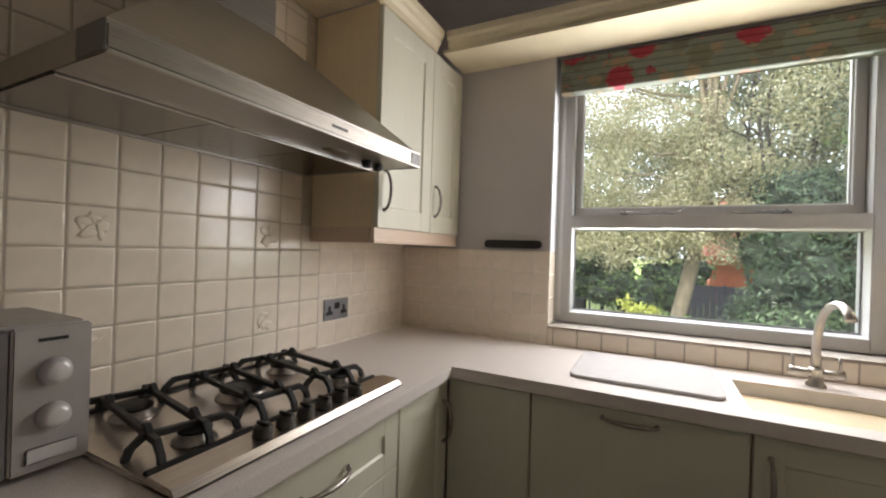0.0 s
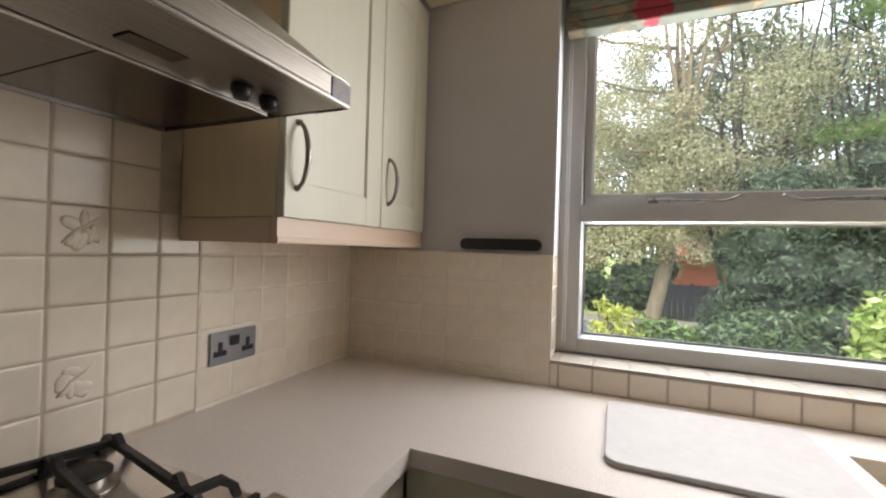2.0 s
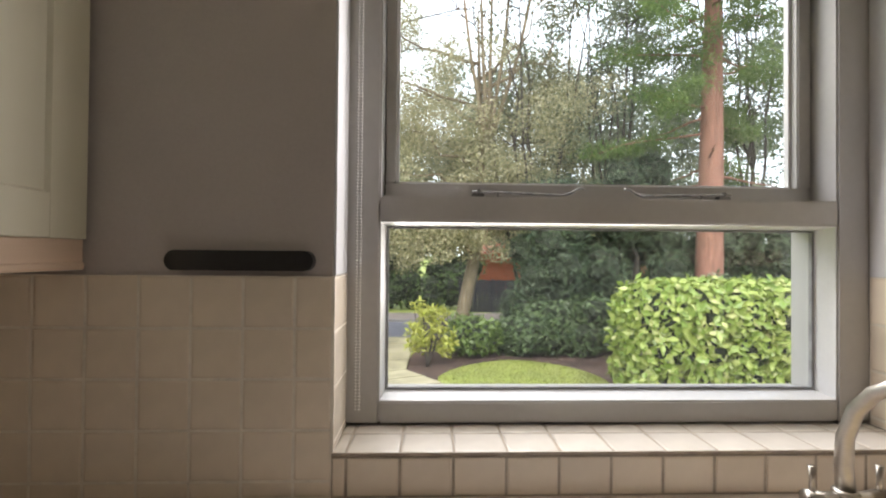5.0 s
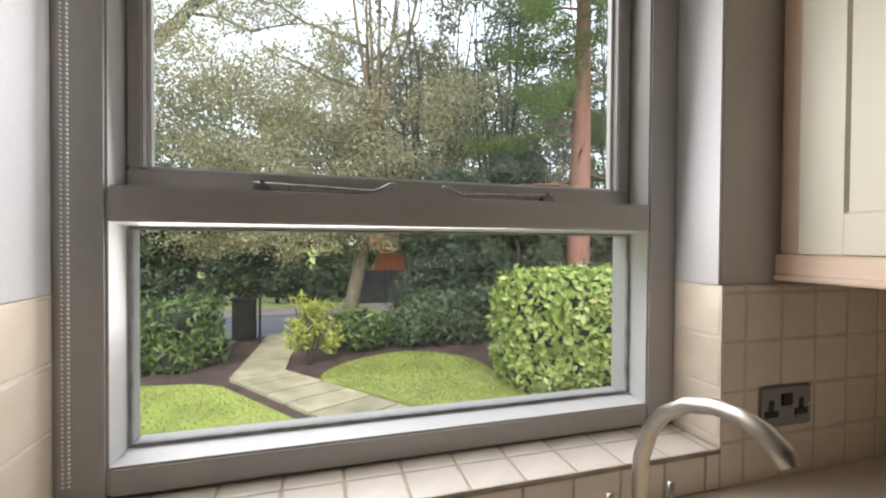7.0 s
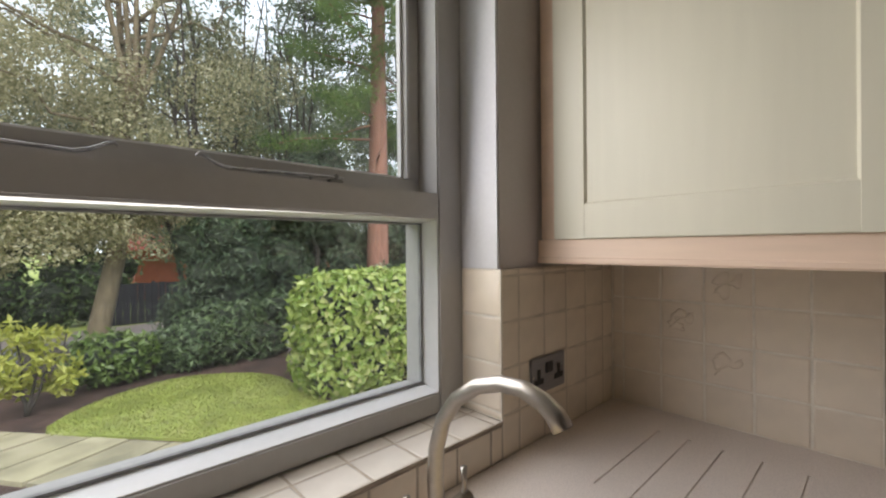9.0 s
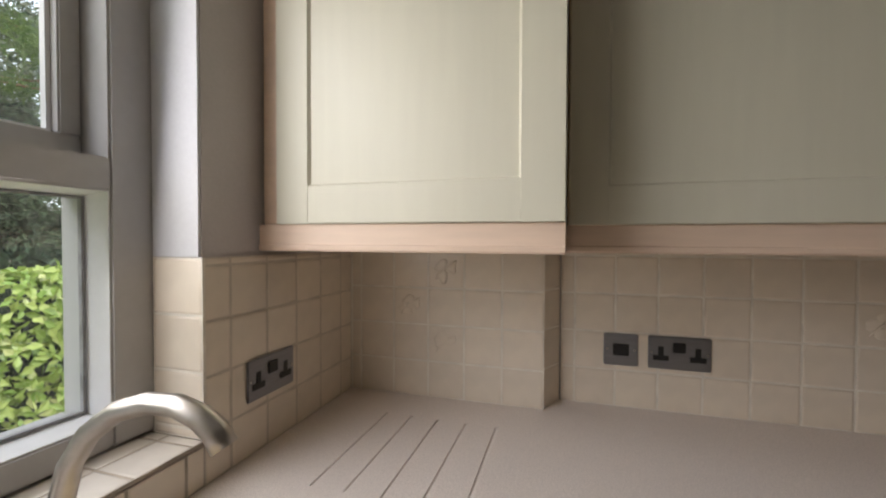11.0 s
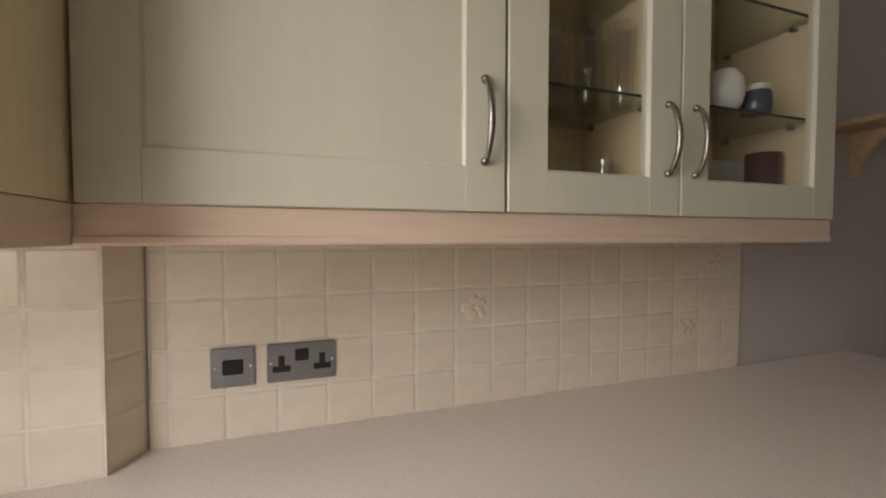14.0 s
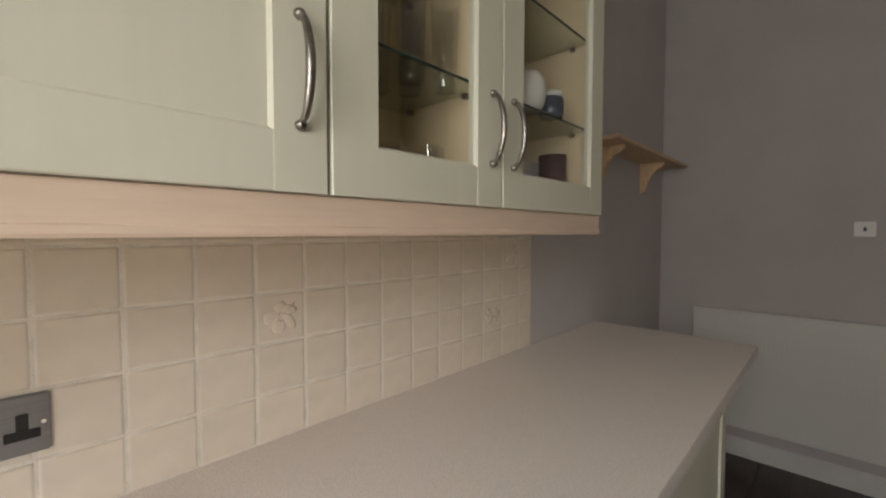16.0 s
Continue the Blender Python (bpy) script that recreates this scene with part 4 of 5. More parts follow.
cup = thing("dark_cup", pose(1.55, 2.158, DB + 0.016), "tall dark plum glazed cup in the display cabinet", "cup")
part("body", lathe(B(), [(0.03, 0), (0.04, 0.012), (0.042, 0.165), (0.039, 0.165), (0.036, 0.015)], (0, 0, 0), 20), PLUM, cup, "", True)
bx = thing("white_box", pose(1.665, 2.235, DB + 0.016), "white card box in the display cabinet", "box")
part("carton", boxes((-0.05, -0.11, 0, 0.05, 0.11, 0.155), bevel=0.003), PAPER, bx)

# ---- garden and street ----
G, GS = -0.8, -1.25      # garden and street levels
SOIL = mat("dark_garden_soil", (0.055, 0.032, 0.024), 0.95, scale=3, var=0.4, bump=0.8, bump_scale=25, second=(0.1, 0.06, 0.045))
GRASS = mat("mown_lawn", (0.23, 0.28, 0.055), 0.9, scale=2.2, var=0.3, bump=0.9, bump_scale=70, second=(0.3, 0.31, 0.1))
SLAB = mat("mossy_paving", (0.28, 0.255, 0.16), 0.9, scale=2.5, var=0.3, bump=0.4, bump_scale=60, rnd=0.15, second=(0.36, 0.32, 0.22))
ASPHALT = mat("worn_asphalt", (0.16, 0.16, 0.185), 0.9, scale=0.7, var=0.12, bump=0.4, bump_scale=90)
PAVE = mat("grey_pink_pavement", (0.24, 0.2, 0.18), 0.9, scale=1.2, var=0.15, bump=0.3, bump_scale=60)
KERB = mat("kerb_stone", (0.3, 0.28, 0.26), 0.85, scale=6, var=0.15, bump=0.3, bump_scale=80)
BARK = mat("grey_brown_bark", (0.06, 0.052, 0.042), 0.95, scale=6, var=0.4, bump=1.0, bump_scale=30, stretch=(4, 4, 0.7))
BARK_PALE = mat("pale_smooth_bark", (0.2, 0.16, 0.1), 0.9, scale=5, var=0.3, bump=0.6, bump_scale=30, stretch=(3, 3, 0.8))
BARK_RED = mat("reddish_bark", (0.26, 0.13, 0.09), 0.95, scale=6, var=0.35, bump=1.0, bump_scale=22, stretch=(5, 5, 0.5))
BRICK = mat("orange_red_brick", (0.42, 0.12, 0.07), 0.85, scale=4, var=0.2, bump=0.3, bump_scale=50)
ROOF = mat("red_clay_roof", (0.34, 0.09, 0.06), 0.85, scale=3, var=0.25, bump=0.5, bump_scale=30)
FENCE = mat("black_stained_board", (0.014, 0.014, 0.017), 0.7, scale=6, var=0.3)
WALLSTONE = mat("rough_garden_wall", (0.1, 0.09, 0.075), 0.95, scale=5, var=0.4, bump=0.8, bump_scale=20)
PIER_STONE = mat("dark_mossy_stone", (0.022, 0.021, 0.018), 0.95, spec=0.1, scale=8, var=0.5, bump=0.8, bump_scale=25)
CAR_WHITE = mat("white_car_paint", (0.75, 0.75, 0.76), 0.2, scale=5, var=0.02, coat=0.8)
CAR_GLASS = mat("dark_car_glass", (0.03, 0.035, 0.04), 0.08, scale=5, var=0.1)
RUBBER = mat("tyre_rubber", (0.02, 0.02, 0.02), 0.8, scale=20, var=0.2)
METAL_BLACK = mat("black_iron_gate", (0.012, 0.012, 0.013), 0.6, spec=0.2, scale=20, var=0.2)
L_LAUREL = leaf_mat("bright_laurel_leaf", (0.2, 0.31, 0.06), (0.4, 0.48, 0.13), 0.25, 0.3, (0.55, 0.57, 0.24))
L_GREEN = leaf_mat("mid_green_leaf", (0.05, 0.1, 0.025), (0.13, 0.19, 0.06), 0.35, 0.25)
L_GREEN2 = leaf_mat("glossy_green_leaf", (0.09, 0.15, 0.035), (0.2, 0.28, 0.08), 0.3, 0.3)
L_DARK = leaf_mat("dark_green_leaf", (0.05, 0.09, 0.05), (0.14, 0.19, 0.1), 0.4, 0.2)
L_RHODO = leaf_mat("blue_green_leaf", (0.06, 0.1, 0.045), (0.15, 0.21, 0.09), 0.35, 0.2)
L_HOLLY = leaf_mat("variegated_leaf", (0.2, 0.21, 0.1), (0.5, 0.46, 0.27), 0.35, 0.5, (0.7, 0.66, 0.47))
L_YELLOW = leaf_mat("yellow_green_leaf", (0.3, 0.34, 0.05), (0.5, 0.5, 0.12), 0.4, 0.3)
L_CONIFER = leaf_mat("conifer_needles", (0.08, 0.15, 0.035), (0.2, 0.29, 0.07), 0.5, 0.3)
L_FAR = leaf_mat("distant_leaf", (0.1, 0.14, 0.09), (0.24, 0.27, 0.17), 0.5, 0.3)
L_BARE = leaf_mat("brown_green_leaf", (0.09, 0.1, 0.045), (0.2, 0.19, 0.09), 0.5, 0.35)

structure("ground", boxes((-300, OUT + 0.0, G - 0.9, 300, 13.995, G)), SOIL, "bare dark soil of the garden beds", "ground")
structure("ground_house", boxes((-300, -300, G - 0.5, 300, OUT, G - 0.001)), SOIL, "bare ground below the house", "ground")


def sheet(name, pts, z, material, label, cat, thick=0.03):
    """A flat slab with the given outline."""
    bm = B()
    extrude_profile(bm, pts, z - thick, z, "Z")
    return structure(name, bm, material, label, cat)


def curve_edge(pts, n=6):
    """A rounded outline through pts (closed Catmull-Rom)."""
    out, m = [], len(pts)
    for i in range(m):
        p0, p1, p2, p3 = [Vector((*pts[(i + k - 1) % m], 0)) for k in range(4)]
        for k in range(n):
            t = k / n
            q = 0.5 * (2 * p1 + (p2 - p0) * t + (2 * p0 - 5 * p1 + 4 * p2 - p3) * t * t + (3 * p1 - p0 - 3 * p2 + p3) * t ** 3)
            out.append((q.x, q.y))
    return out


LAWN_R = curve_edge([(0.3, 10.5), (0.8, 11.3), (1.75, 11.75), (2.55, 11.45), (3.1, 10.7), (3.15, 9.4), (3.3, 7.6), (2.75, 7.5), (1.75, 8.75), (0.9, 9.75)])
LAWN_L = [(-1.12, 10.45), (-1.5, 10.66), (-2.3, 10.78), (-4.5, 10.7), (-6, 9.0), (-6, 5.2), (2.5, 5.2), (1.45, 6.9), (0.02, 8.95)]
sheet("lawn", LAWN_R, G + 0.03, GRASS, "mown green lawn with rounded edge", "lawn")
sheet("lawn", LAWN_L, G + 0.03, GRASS, "mown green lawn beside the path", "lawn")


def grass_blades(name, outline, n, seed):
    rng = np.random.default_rng(seed)
    o = np.array(outline)
    lo, hi = o.min(0), o.max(0)
    keep = []
    while len(keep) < n:
        p = lo + rng.random((4000, 2)) * (hi - lo)
        inside = np.zeros(len(p), bool)
        j = len(o) - 1
        for i in range(len(o)):
            c = ((o[i, 1] > p[:, 1]) != (o[j, 1] > p[:, 1])) & (p[:, 0] < (o[j, 0] - o[i, 0]) * (p[:, 1] - o[i, 1]) / (o[j, 1] - o[i, 1] + 1e-9) + o[i, 0])
            inside ^= c
            j = i
        keep += list(p[inside & (p[:, 1] > 7)])
    p = np.array(keep[:n])
    base = np.c_[p, np.full(n, G + 0.03)]
    a = rng.random(n) * 6.283
    w = np.c_[np.cos(a), np.sin(a), np.zeros(n)] * 0.008
    tip = base + np.c_[rng.normal(0, 0.018, (n, 2)), 0.016 + rng.random(n) * 0.02]
    vs = np.stack([base - w, base + w, tip], 1).reshape(-1, 3)
    me = bpy.data.meshes.new(name)
    me.from_pydata(vs.tolist(), [], np.arange(3 * n).reshape(-1, 3).tolist())
    me.materials.append(L_GRASS)
    return tagged(new(name, me), "short green lawn grass blades", "grass", "", "stuff")


L_GRASS = leaf_mat("grass_blade", (0.19, 0.23, 0.05), (0.32, 0.33, 0.09), 0.6, 0.3)
grass_blades("grass", LAWN_R, 14000, 3)
grass_blades("grass", LAWN_L, 16000, 4)

# street
structure("road", boxes((-120, 14.6, GS - 0.4, 120, 19.2, GS + 0.006)), ASPHALT, "pale grey asphalt road behind the garden", "road")
structure("kerb", boxes((-120, 14.45, GS - 0.4, 120, 14.6, GS + 0.09), (-120, 19.2, GS - 0.4, 120, 19.35, GS + 0.1)), KERB, "grey stone kerb along the road", "kerb")
structure("pavement", boxes((-120, 14.0, GS - 0.4, 120, 14.45, GS + 0.085), (-120, 19.35, GS - 0.4, 120, 21.0, GS + 0.095)), PAVE, "pinkish grey pavement beside the road", "pavement")
structure("verge", boxes((-300, 21.0, GS - 0.4, 300, 400.0, GS + 0.1)), GRASS, "grass verge across the road", "verge")

# garden gate and wall
gate = thing("garden_gate", pose(-1.06, 13.85, G), "open black iron garden gate", "gate")
gate.matrix_world = pose(-1.06, 13.85, G, 0, 0, 97)
gf = part("gate_frame", boxes((-0.9, -0.02, 0.08, -0.86, 0.02, 1.05), (-0.04, -0.02, 0.0, 0, 0.02, 1.1), (-0.86, -0.015, 0.1, -0.04, 0.015, 0.14), (-0.86, -0.015, 0.96, -0.04, 0.015, 1.0)), METAL_BLACK, gate)
for k in range(7):
    part("bar", boxes((-0.76 + k * 0.1, -0.008, 0.14, -0.744 + k * 0.1, 0.008, 0.96)), METAL_BLACK, gate)
pw = tagged(mesh_ob("gate_pier", boxes((-1.6, 13.55, G, -1.16, 14.0, 0.1), (-1.65, 13.5, 0.1, -1.11, 14.0, 0.15), bevel=0.02), PIER_STONE), "dark mossy stone gate pier", "gate pier")
for x0, x1 in ((-14, -2.0), (-0.1, 14)):
    tagged(mesh_ob("garden_wall", boxes((x0, 13.75, G, x1, 14.0, G + 0.45), bevel=0.02), WALLSTONE), "low dark stone garden wall by the road", "wall")

# house, fence over the road
hs = thing("house", pose(9.2, 29, GS + 0.1), "orange red brick house behind the trees", "house")
part("wall", boxes((-6, 0, 0, 6, 7, 2.6)), BRICK, hs)
bm = B()
extrude_profile(bm, [(-0.5, 2.55), (7.5, 2.55), (3.5, 6.2)], -6.4, 6.4, "X")
part("roof", bm, ROOF, hs, "red clay tiled roof")
for x in (-2.4, 0.6, 3.6):
    w = part("window", boxes((x - 0.6, -0.03, 0.9, x + 0.6, 0.02, 2.1), bevel=0.01), CERAMIC, hs, "white framed window")
    part("pane", boxes((x - 0.5, -0.04, 1.0, x - 0.04, -0.031, 2.0), (x + 0.04, -0.04, 1.0, x + 0.5, -0.031, 2.0)), CAR_GLASS, w)
fence = thing("board_fence", pose(3.0, 21.1, GS + 0.1), "black stained board fence across the road", "fence")
for k in range(21):
    part("board", boxes((-1.6 + k * 0.2, -0.012, 0.02, -1.6 + k * 0.2 + 0.19, 0.012, 1.38 + 0.01 * (k % 3))), FENCE, fence)
for x in (-1.6, -0.2, 1.2, 2.5):
    part("post", boxes((x, 0.013, 0, x + 0.1, 0.11, 1.45)), FENCE, fence)

# white hatchback on the road
car = thing("car", pose(5.6, 17.2, GS + 0.006), "white hatchback car on the road", "car")
bm = B()
side = [(-2.05, 0.3), (-2.08, 0.55), (-1.95, 0.85), (-1.0, 0.95), (-0.45, 1.33), (0.3, 1.45), (1.3, 1.4), (1.8, 1.02), (2.0, 0.9), (2.05, 0.4), (1.95, 0.28)]
extrude_profile(bm, side, -0.85, 0.85, "Y")
for v in bm.verts:
    if v.co.z > 1.0:
        v.co.y *= 0.82
bmesh.ops.bevel(bm, geom=list(bm.edges), offset=0.04, segments=2, affect="EDGES")
part("body", bm, CAR_WHITE, car, "", True)
for s in (-1, 1):
    bm = B()
    extrude_profile(bm, [(-0.8, 0.99), (-0.38, 1.28), (0.3, 1.37), (0.3, 0.97)], -0.01, 0.01, "Y")
    extrude_profile(bm, [(0.36, 0.97), (0.36, 1.37), (1.2, 1.33), (1.55, 1.02)], -0.01, 0.01, "Y")
    for v in bm.verts:
        v.co.y += s * (0.862 - (v.co.z - 0.97) * 0.36)
    part("side_window", bm, CAR_GLASS, car, "dark side windows")
    for x in (-1.3, 1.3):
        wh = part("wheel", lathe(B(), [(0.2, -0.1), (0.31, -0.09), (0.32, 0.0), (0.31, 0.09), (0.2, 0.1)], (x, s * 0.78, 0.32), 24, "Y"), RUBBER, car, "black tyre", True)
        part("rim", lathe(B(), [(0.19, -0.105), (0.19, 0.105)], (x, s * 0.78, 0.32), 16, "Y"), STEEL, wh)

# ---- plants ----


def leaf_mesh(name, pts, nrm, size, rng, aspect=0.42, fold=0.25, jitter=0.7):
    """Folded four-cornered leaves at pts, facing roughly along nrm."""
    n = len(pts)
    nrm = nrm + rng.normal(0, jitter, (n, 3))
    nrm /= np.linalg.norm(nrm, axis=1)[:, None] + 1e-9
    t = rng.normal(0, 1, (n, 3))
    t -= (t * nrm).sum(1)[:, None] * nrm
    t /= np.linalg.norm(t, axis=1)[:, None] + 1e-9
    s = np.cross(nrm, t)
    L = size * (0.65 + 0.7 * rng.random(n))[:, None]
    mid = pts + t * L * 0.5
    vs = np.stack([pts, mid - s * L * aspect * 0.5 + nrm * L * fold * 0.3, pts + t * L, mid + s * L * aspect * 0.5 + nrm * L * fold * 0.3], 1).reshape(-1, 3)
    me = bpy.data.meshes.new(name)
    k = np.arange(n) * 4
    me.from_pydata(vs.tolist(), [], np.concatenate([np.stack([k, k + 1, k + 2], 1), np.stack([k, k + 2, k + 3], 1)]).tolist())
    return me


def clump_points(clumps, n, rng, shell=0.55):
    """Points and outward normals in ellipsoids (centre, radii)."""
    c = np.array([q[0] for q in clumps], float)
    r = np.array([q[1] for q in clumps], float)
    w = (r[:, 0] * r[:, 2] + r[:, 1] * r[:, 2])
    idx = rng.choice(len(c), n, p=w / w.sum())
    d = rng.normal(0, 1, (n, 3))
    d /= np.linalg.norm(d, axis=1)[:, None]
    f = (shell + (1.05 - shell) * rng.random(n) ** 0.6)[:, None]
    return c[idx] + d * r[idx] * f, d


def plant(name, base, label, category, clumps, n, size, material, trunk=None, bark=None, seed=1, aspect=0.42, shell=0.55, jitter=0.7, floor=None):
    """A plant: crown of leaves in clumps, and stems as lists of (point, radius)."""
    rng = np.random.default_rng(seed)
    t = thing(name, pose(*base), label, category)
    pts, nrm = clump_points(clumps, n, rng, shell)
    if floor is not None:
        ok = pts[:, 2] > floor
        pts, nrm = pts[ok], nrm[ok]
    me = leaf_mesh("crown", pts - np.array(base), nrm, size, rng, aspect, jitter=jitter)
    me.materials.append(material)
    ob = new("crown", me)
    ob.parent = t
    for i, stem in enumerate(trunk or []):
        bm = B()
        tube(bm, [Vector(p) - Vector(base) for p, _ in stem], [r for _, r in stem], 8)
        part("trunk" if i == 0 else "limb", bm, bark, t, "", True)
    return t


def limb(a, b, r0, r1, rng, wob=0.15, n=7):
    a, b = Vector(a), Vector(b)
    out = []
    for k in range(n):
        f = k / (n - 1)
        q = a.lerp(b, f) + Vector(rng.normal(0, wob, 3)) * (0 if k in (0,) else 1) * min(1, f + 0.3)
        out.append((tuple(q), r0 + (r1 - r0) * f))
    return out


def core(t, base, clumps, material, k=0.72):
    """Dark solid blobs that close the view through a bush; its inner shade is put into their colour."""
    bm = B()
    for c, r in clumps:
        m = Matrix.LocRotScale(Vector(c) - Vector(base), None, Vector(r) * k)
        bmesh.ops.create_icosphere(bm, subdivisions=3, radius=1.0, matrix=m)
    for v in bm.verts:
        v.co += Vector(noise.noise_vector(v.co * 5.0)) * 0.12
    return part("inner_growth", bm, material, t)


# near-black green: the shade deep inside the bushes, put into the colour
CORE_SHADE = mat("bush_inner_shade", (0.02, 0.028, 0.014), 0.95, scale=12, var=0.6, bump=1.0, bump_scale=25)


def rand_clumps(rng, centre, radii, n, r0, r1, flat=0.8):
    out = []
    for _ in range(n):
        d = rng.normal(0, 1, 3)
        d /= np.linalg.norm(d)
        f = rng.random() ** 0.4
        r = r0 + (r1 - r0) * rng.random()
        out.append(([centre[i] + d[i] * radii[i] * f for i in range(3)], [r, r, r * flat]))
    return out


rng = np.random.default_rng(11)
# clipped bright laurel hedge
cl = [((x, y, z), (0.5, 0.5, 0.5)) for x in (3.5, 4.0, 4.55, 5.1, 5.7) for y in (9.3, 9.75) for z in (-0.45, 0.05, 0.5)]
t = plant("laurel_hedge", (4.4, 9.4, G), "clipped bright green laurel hedge", "hedge", cl, 27000, 0.135, L_LAUREL, seed=2, shell=0.78, aspect=0.55, jitter=0.5, floor=G)
core(t, (4.4, 9.4, G), cl, CORE_SHADE, 0.74)
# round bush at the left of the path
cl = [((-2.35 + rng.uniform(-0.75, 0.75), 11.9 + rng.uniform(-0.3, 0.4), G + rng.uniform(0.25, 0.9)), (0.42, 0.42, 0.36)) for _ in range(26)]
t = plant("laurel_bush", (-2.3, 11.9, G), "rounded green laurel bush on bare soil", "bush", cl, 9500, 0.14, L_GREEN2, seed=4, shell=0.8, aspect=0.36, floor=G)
core(t, (-2.3, 11.9, G), cl, CORE_SHADE, 0.8)
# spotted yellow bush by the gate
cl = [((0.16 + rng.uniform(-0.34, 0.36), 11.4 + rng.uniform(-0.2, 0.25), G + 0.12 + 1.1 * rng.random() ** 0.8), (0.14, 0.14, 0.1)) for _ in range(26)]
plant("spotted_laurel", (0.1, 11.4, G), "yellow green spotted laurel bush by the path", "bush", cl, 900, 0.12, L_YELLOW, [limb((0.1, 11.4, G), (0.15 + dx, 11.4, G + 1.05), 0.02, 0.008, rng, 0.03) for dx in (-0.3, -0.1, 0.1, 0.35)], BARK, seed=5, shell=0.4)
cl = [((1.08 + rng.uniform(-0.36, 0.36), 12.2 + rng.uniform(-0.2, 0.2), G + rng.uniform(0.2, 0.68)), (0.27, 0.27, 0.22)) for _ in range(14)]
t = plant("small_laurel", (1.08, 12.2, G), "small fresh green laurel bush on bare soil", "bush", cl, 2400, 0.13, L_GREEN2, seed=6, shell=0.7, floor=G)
core(t, (1.08, 12.2, G), cl, CORE_SHADE, 0.7)
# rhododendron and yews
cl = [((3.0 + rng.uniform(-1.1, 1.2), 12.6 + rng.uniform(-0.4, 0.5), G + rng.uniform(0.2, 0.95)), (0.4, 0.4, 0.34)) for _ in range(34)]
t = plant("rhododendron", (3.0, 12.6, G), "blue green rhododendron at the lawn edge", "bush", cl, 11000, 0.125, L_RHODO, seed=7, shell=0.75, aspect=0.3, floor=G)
core(t, (3.0, 12.6, G), cl, CORE_SHADE, 0.75)
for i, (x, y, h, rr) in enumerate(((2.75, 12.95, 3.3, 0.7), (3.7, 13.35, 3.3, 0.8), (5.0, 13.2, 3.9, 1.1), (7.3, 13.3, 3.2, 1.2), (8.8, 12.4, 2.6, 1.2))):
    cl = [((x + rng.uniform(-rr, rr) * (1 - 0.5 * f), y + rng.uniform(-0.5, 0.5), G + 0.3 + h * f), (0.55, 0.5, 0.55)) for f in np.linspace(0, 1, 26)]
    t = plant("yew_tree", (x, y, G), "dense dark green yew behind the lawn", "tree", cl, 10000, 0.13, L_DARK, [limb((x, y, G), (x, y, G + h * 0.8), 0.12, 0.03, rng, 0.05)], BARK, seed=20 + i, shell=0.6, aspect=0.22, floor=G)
    core(t, (x, y, G), cl, CORE_SHADE, 0.7)
cl = [((5.4 + rng.uniform(-1.4, 1.6), 10.9 + rng.uniform(-0.3, 0.5), G + rng.uniform(0.6, 1.6)), (0.4, 0.4, 0.34)) for _ in range(24)]
plant("grey_green_shrub", (5.6, 10.9, G), "pale grey green shrub behind the laurel hedge", "bush", cl, 4200, 0.15, leaf_mat("pale_grey_leaf", (0.1, 0.15, 0.08), (0.26, 0.32, 0.2), 0.4, 0.3), [limb((5.5, 10.9, G), (5.6, 10.9, G + 1.6), 0.03, 0.01, rng, 0.04)], BARK, seed=31, shell=0.6)
# left thicket by the gate
for i, (x, y, h) in enumerate(((-3.0, 13.2, 2.4), (-4.6, 12.9, 2.9), (-6.6, 13.0, 3.2))):
    cl = [((x + rng.uniform(-0.9, 0.9), y + rng.uniform(-0.3, 0.4), G + 0.5 + rng.random() * h), (0.5, 0.45, 0.4)) for _ in range(26)]
    t = plant("evergreen_shrub", (x, y, G), "tall dark evergreen shrub near the garden gate", "bush", cl, 5500, 0.13, L_RHODO if i % 2 == 0 else L_GREEN, [limb((x, y, G), (x, y, G + h * 0.7), 0.07, 0.03, rng, 0.05)], BARK_PALE, seed=40 + i, shell=0.6, aspect=0.34, floor=G)
    core(t, (x, y, G), cl, CORE_SHADE, 0.62)
# variegated holly with a leaning trunk
stems = [[((0.85, 13.6, G), 0.2), ((0.98, 13.6, 0.0), 0.17), ((1.2, 13.6, 1.1), 0.155), ((1.35, 13.65, 2.2), 0.13), ((1.4, 13.7, 3.6), 0.1), ((1.35, 13.8, 5.5), 0.06), ((1.3, 13.8, 7.5), 0.02)]]
for k in range(12):
    z = 1.9 + 0.38 * k
    a = rng.uniform(0, 6.28)
    stems.append(limb((1.33, 13.65, z), (1.3 + math.cos(a) * 2.6, 13.8 + math.sin(a) * 1.2, z + rng.uniform(0.3, 1.6)), 0.05, 0.012, rng, 0.1))
cl = rand_clumps(rng, (0.1, 13.9, 4.6), (4.8, 1.7, 3.0), 125, 0.4, 0.85, 0.7) + rand_clumps(rng, (0.6, 13.3, 2.3), (2.6, 0.8, 0.6), 34, 0.35, 0.6, 0.7) + rand_clumps(rng, (-2.8, 13.2, 1.9), (2.2, 0.5, 0.8), 44, 0.32, 0.52, 0.7) + rand_clumps(rng, (-0.4, 12.9, 1.5), (2.6, 0.5, 0.45), 40, 0.26, 0.42, 0.7)
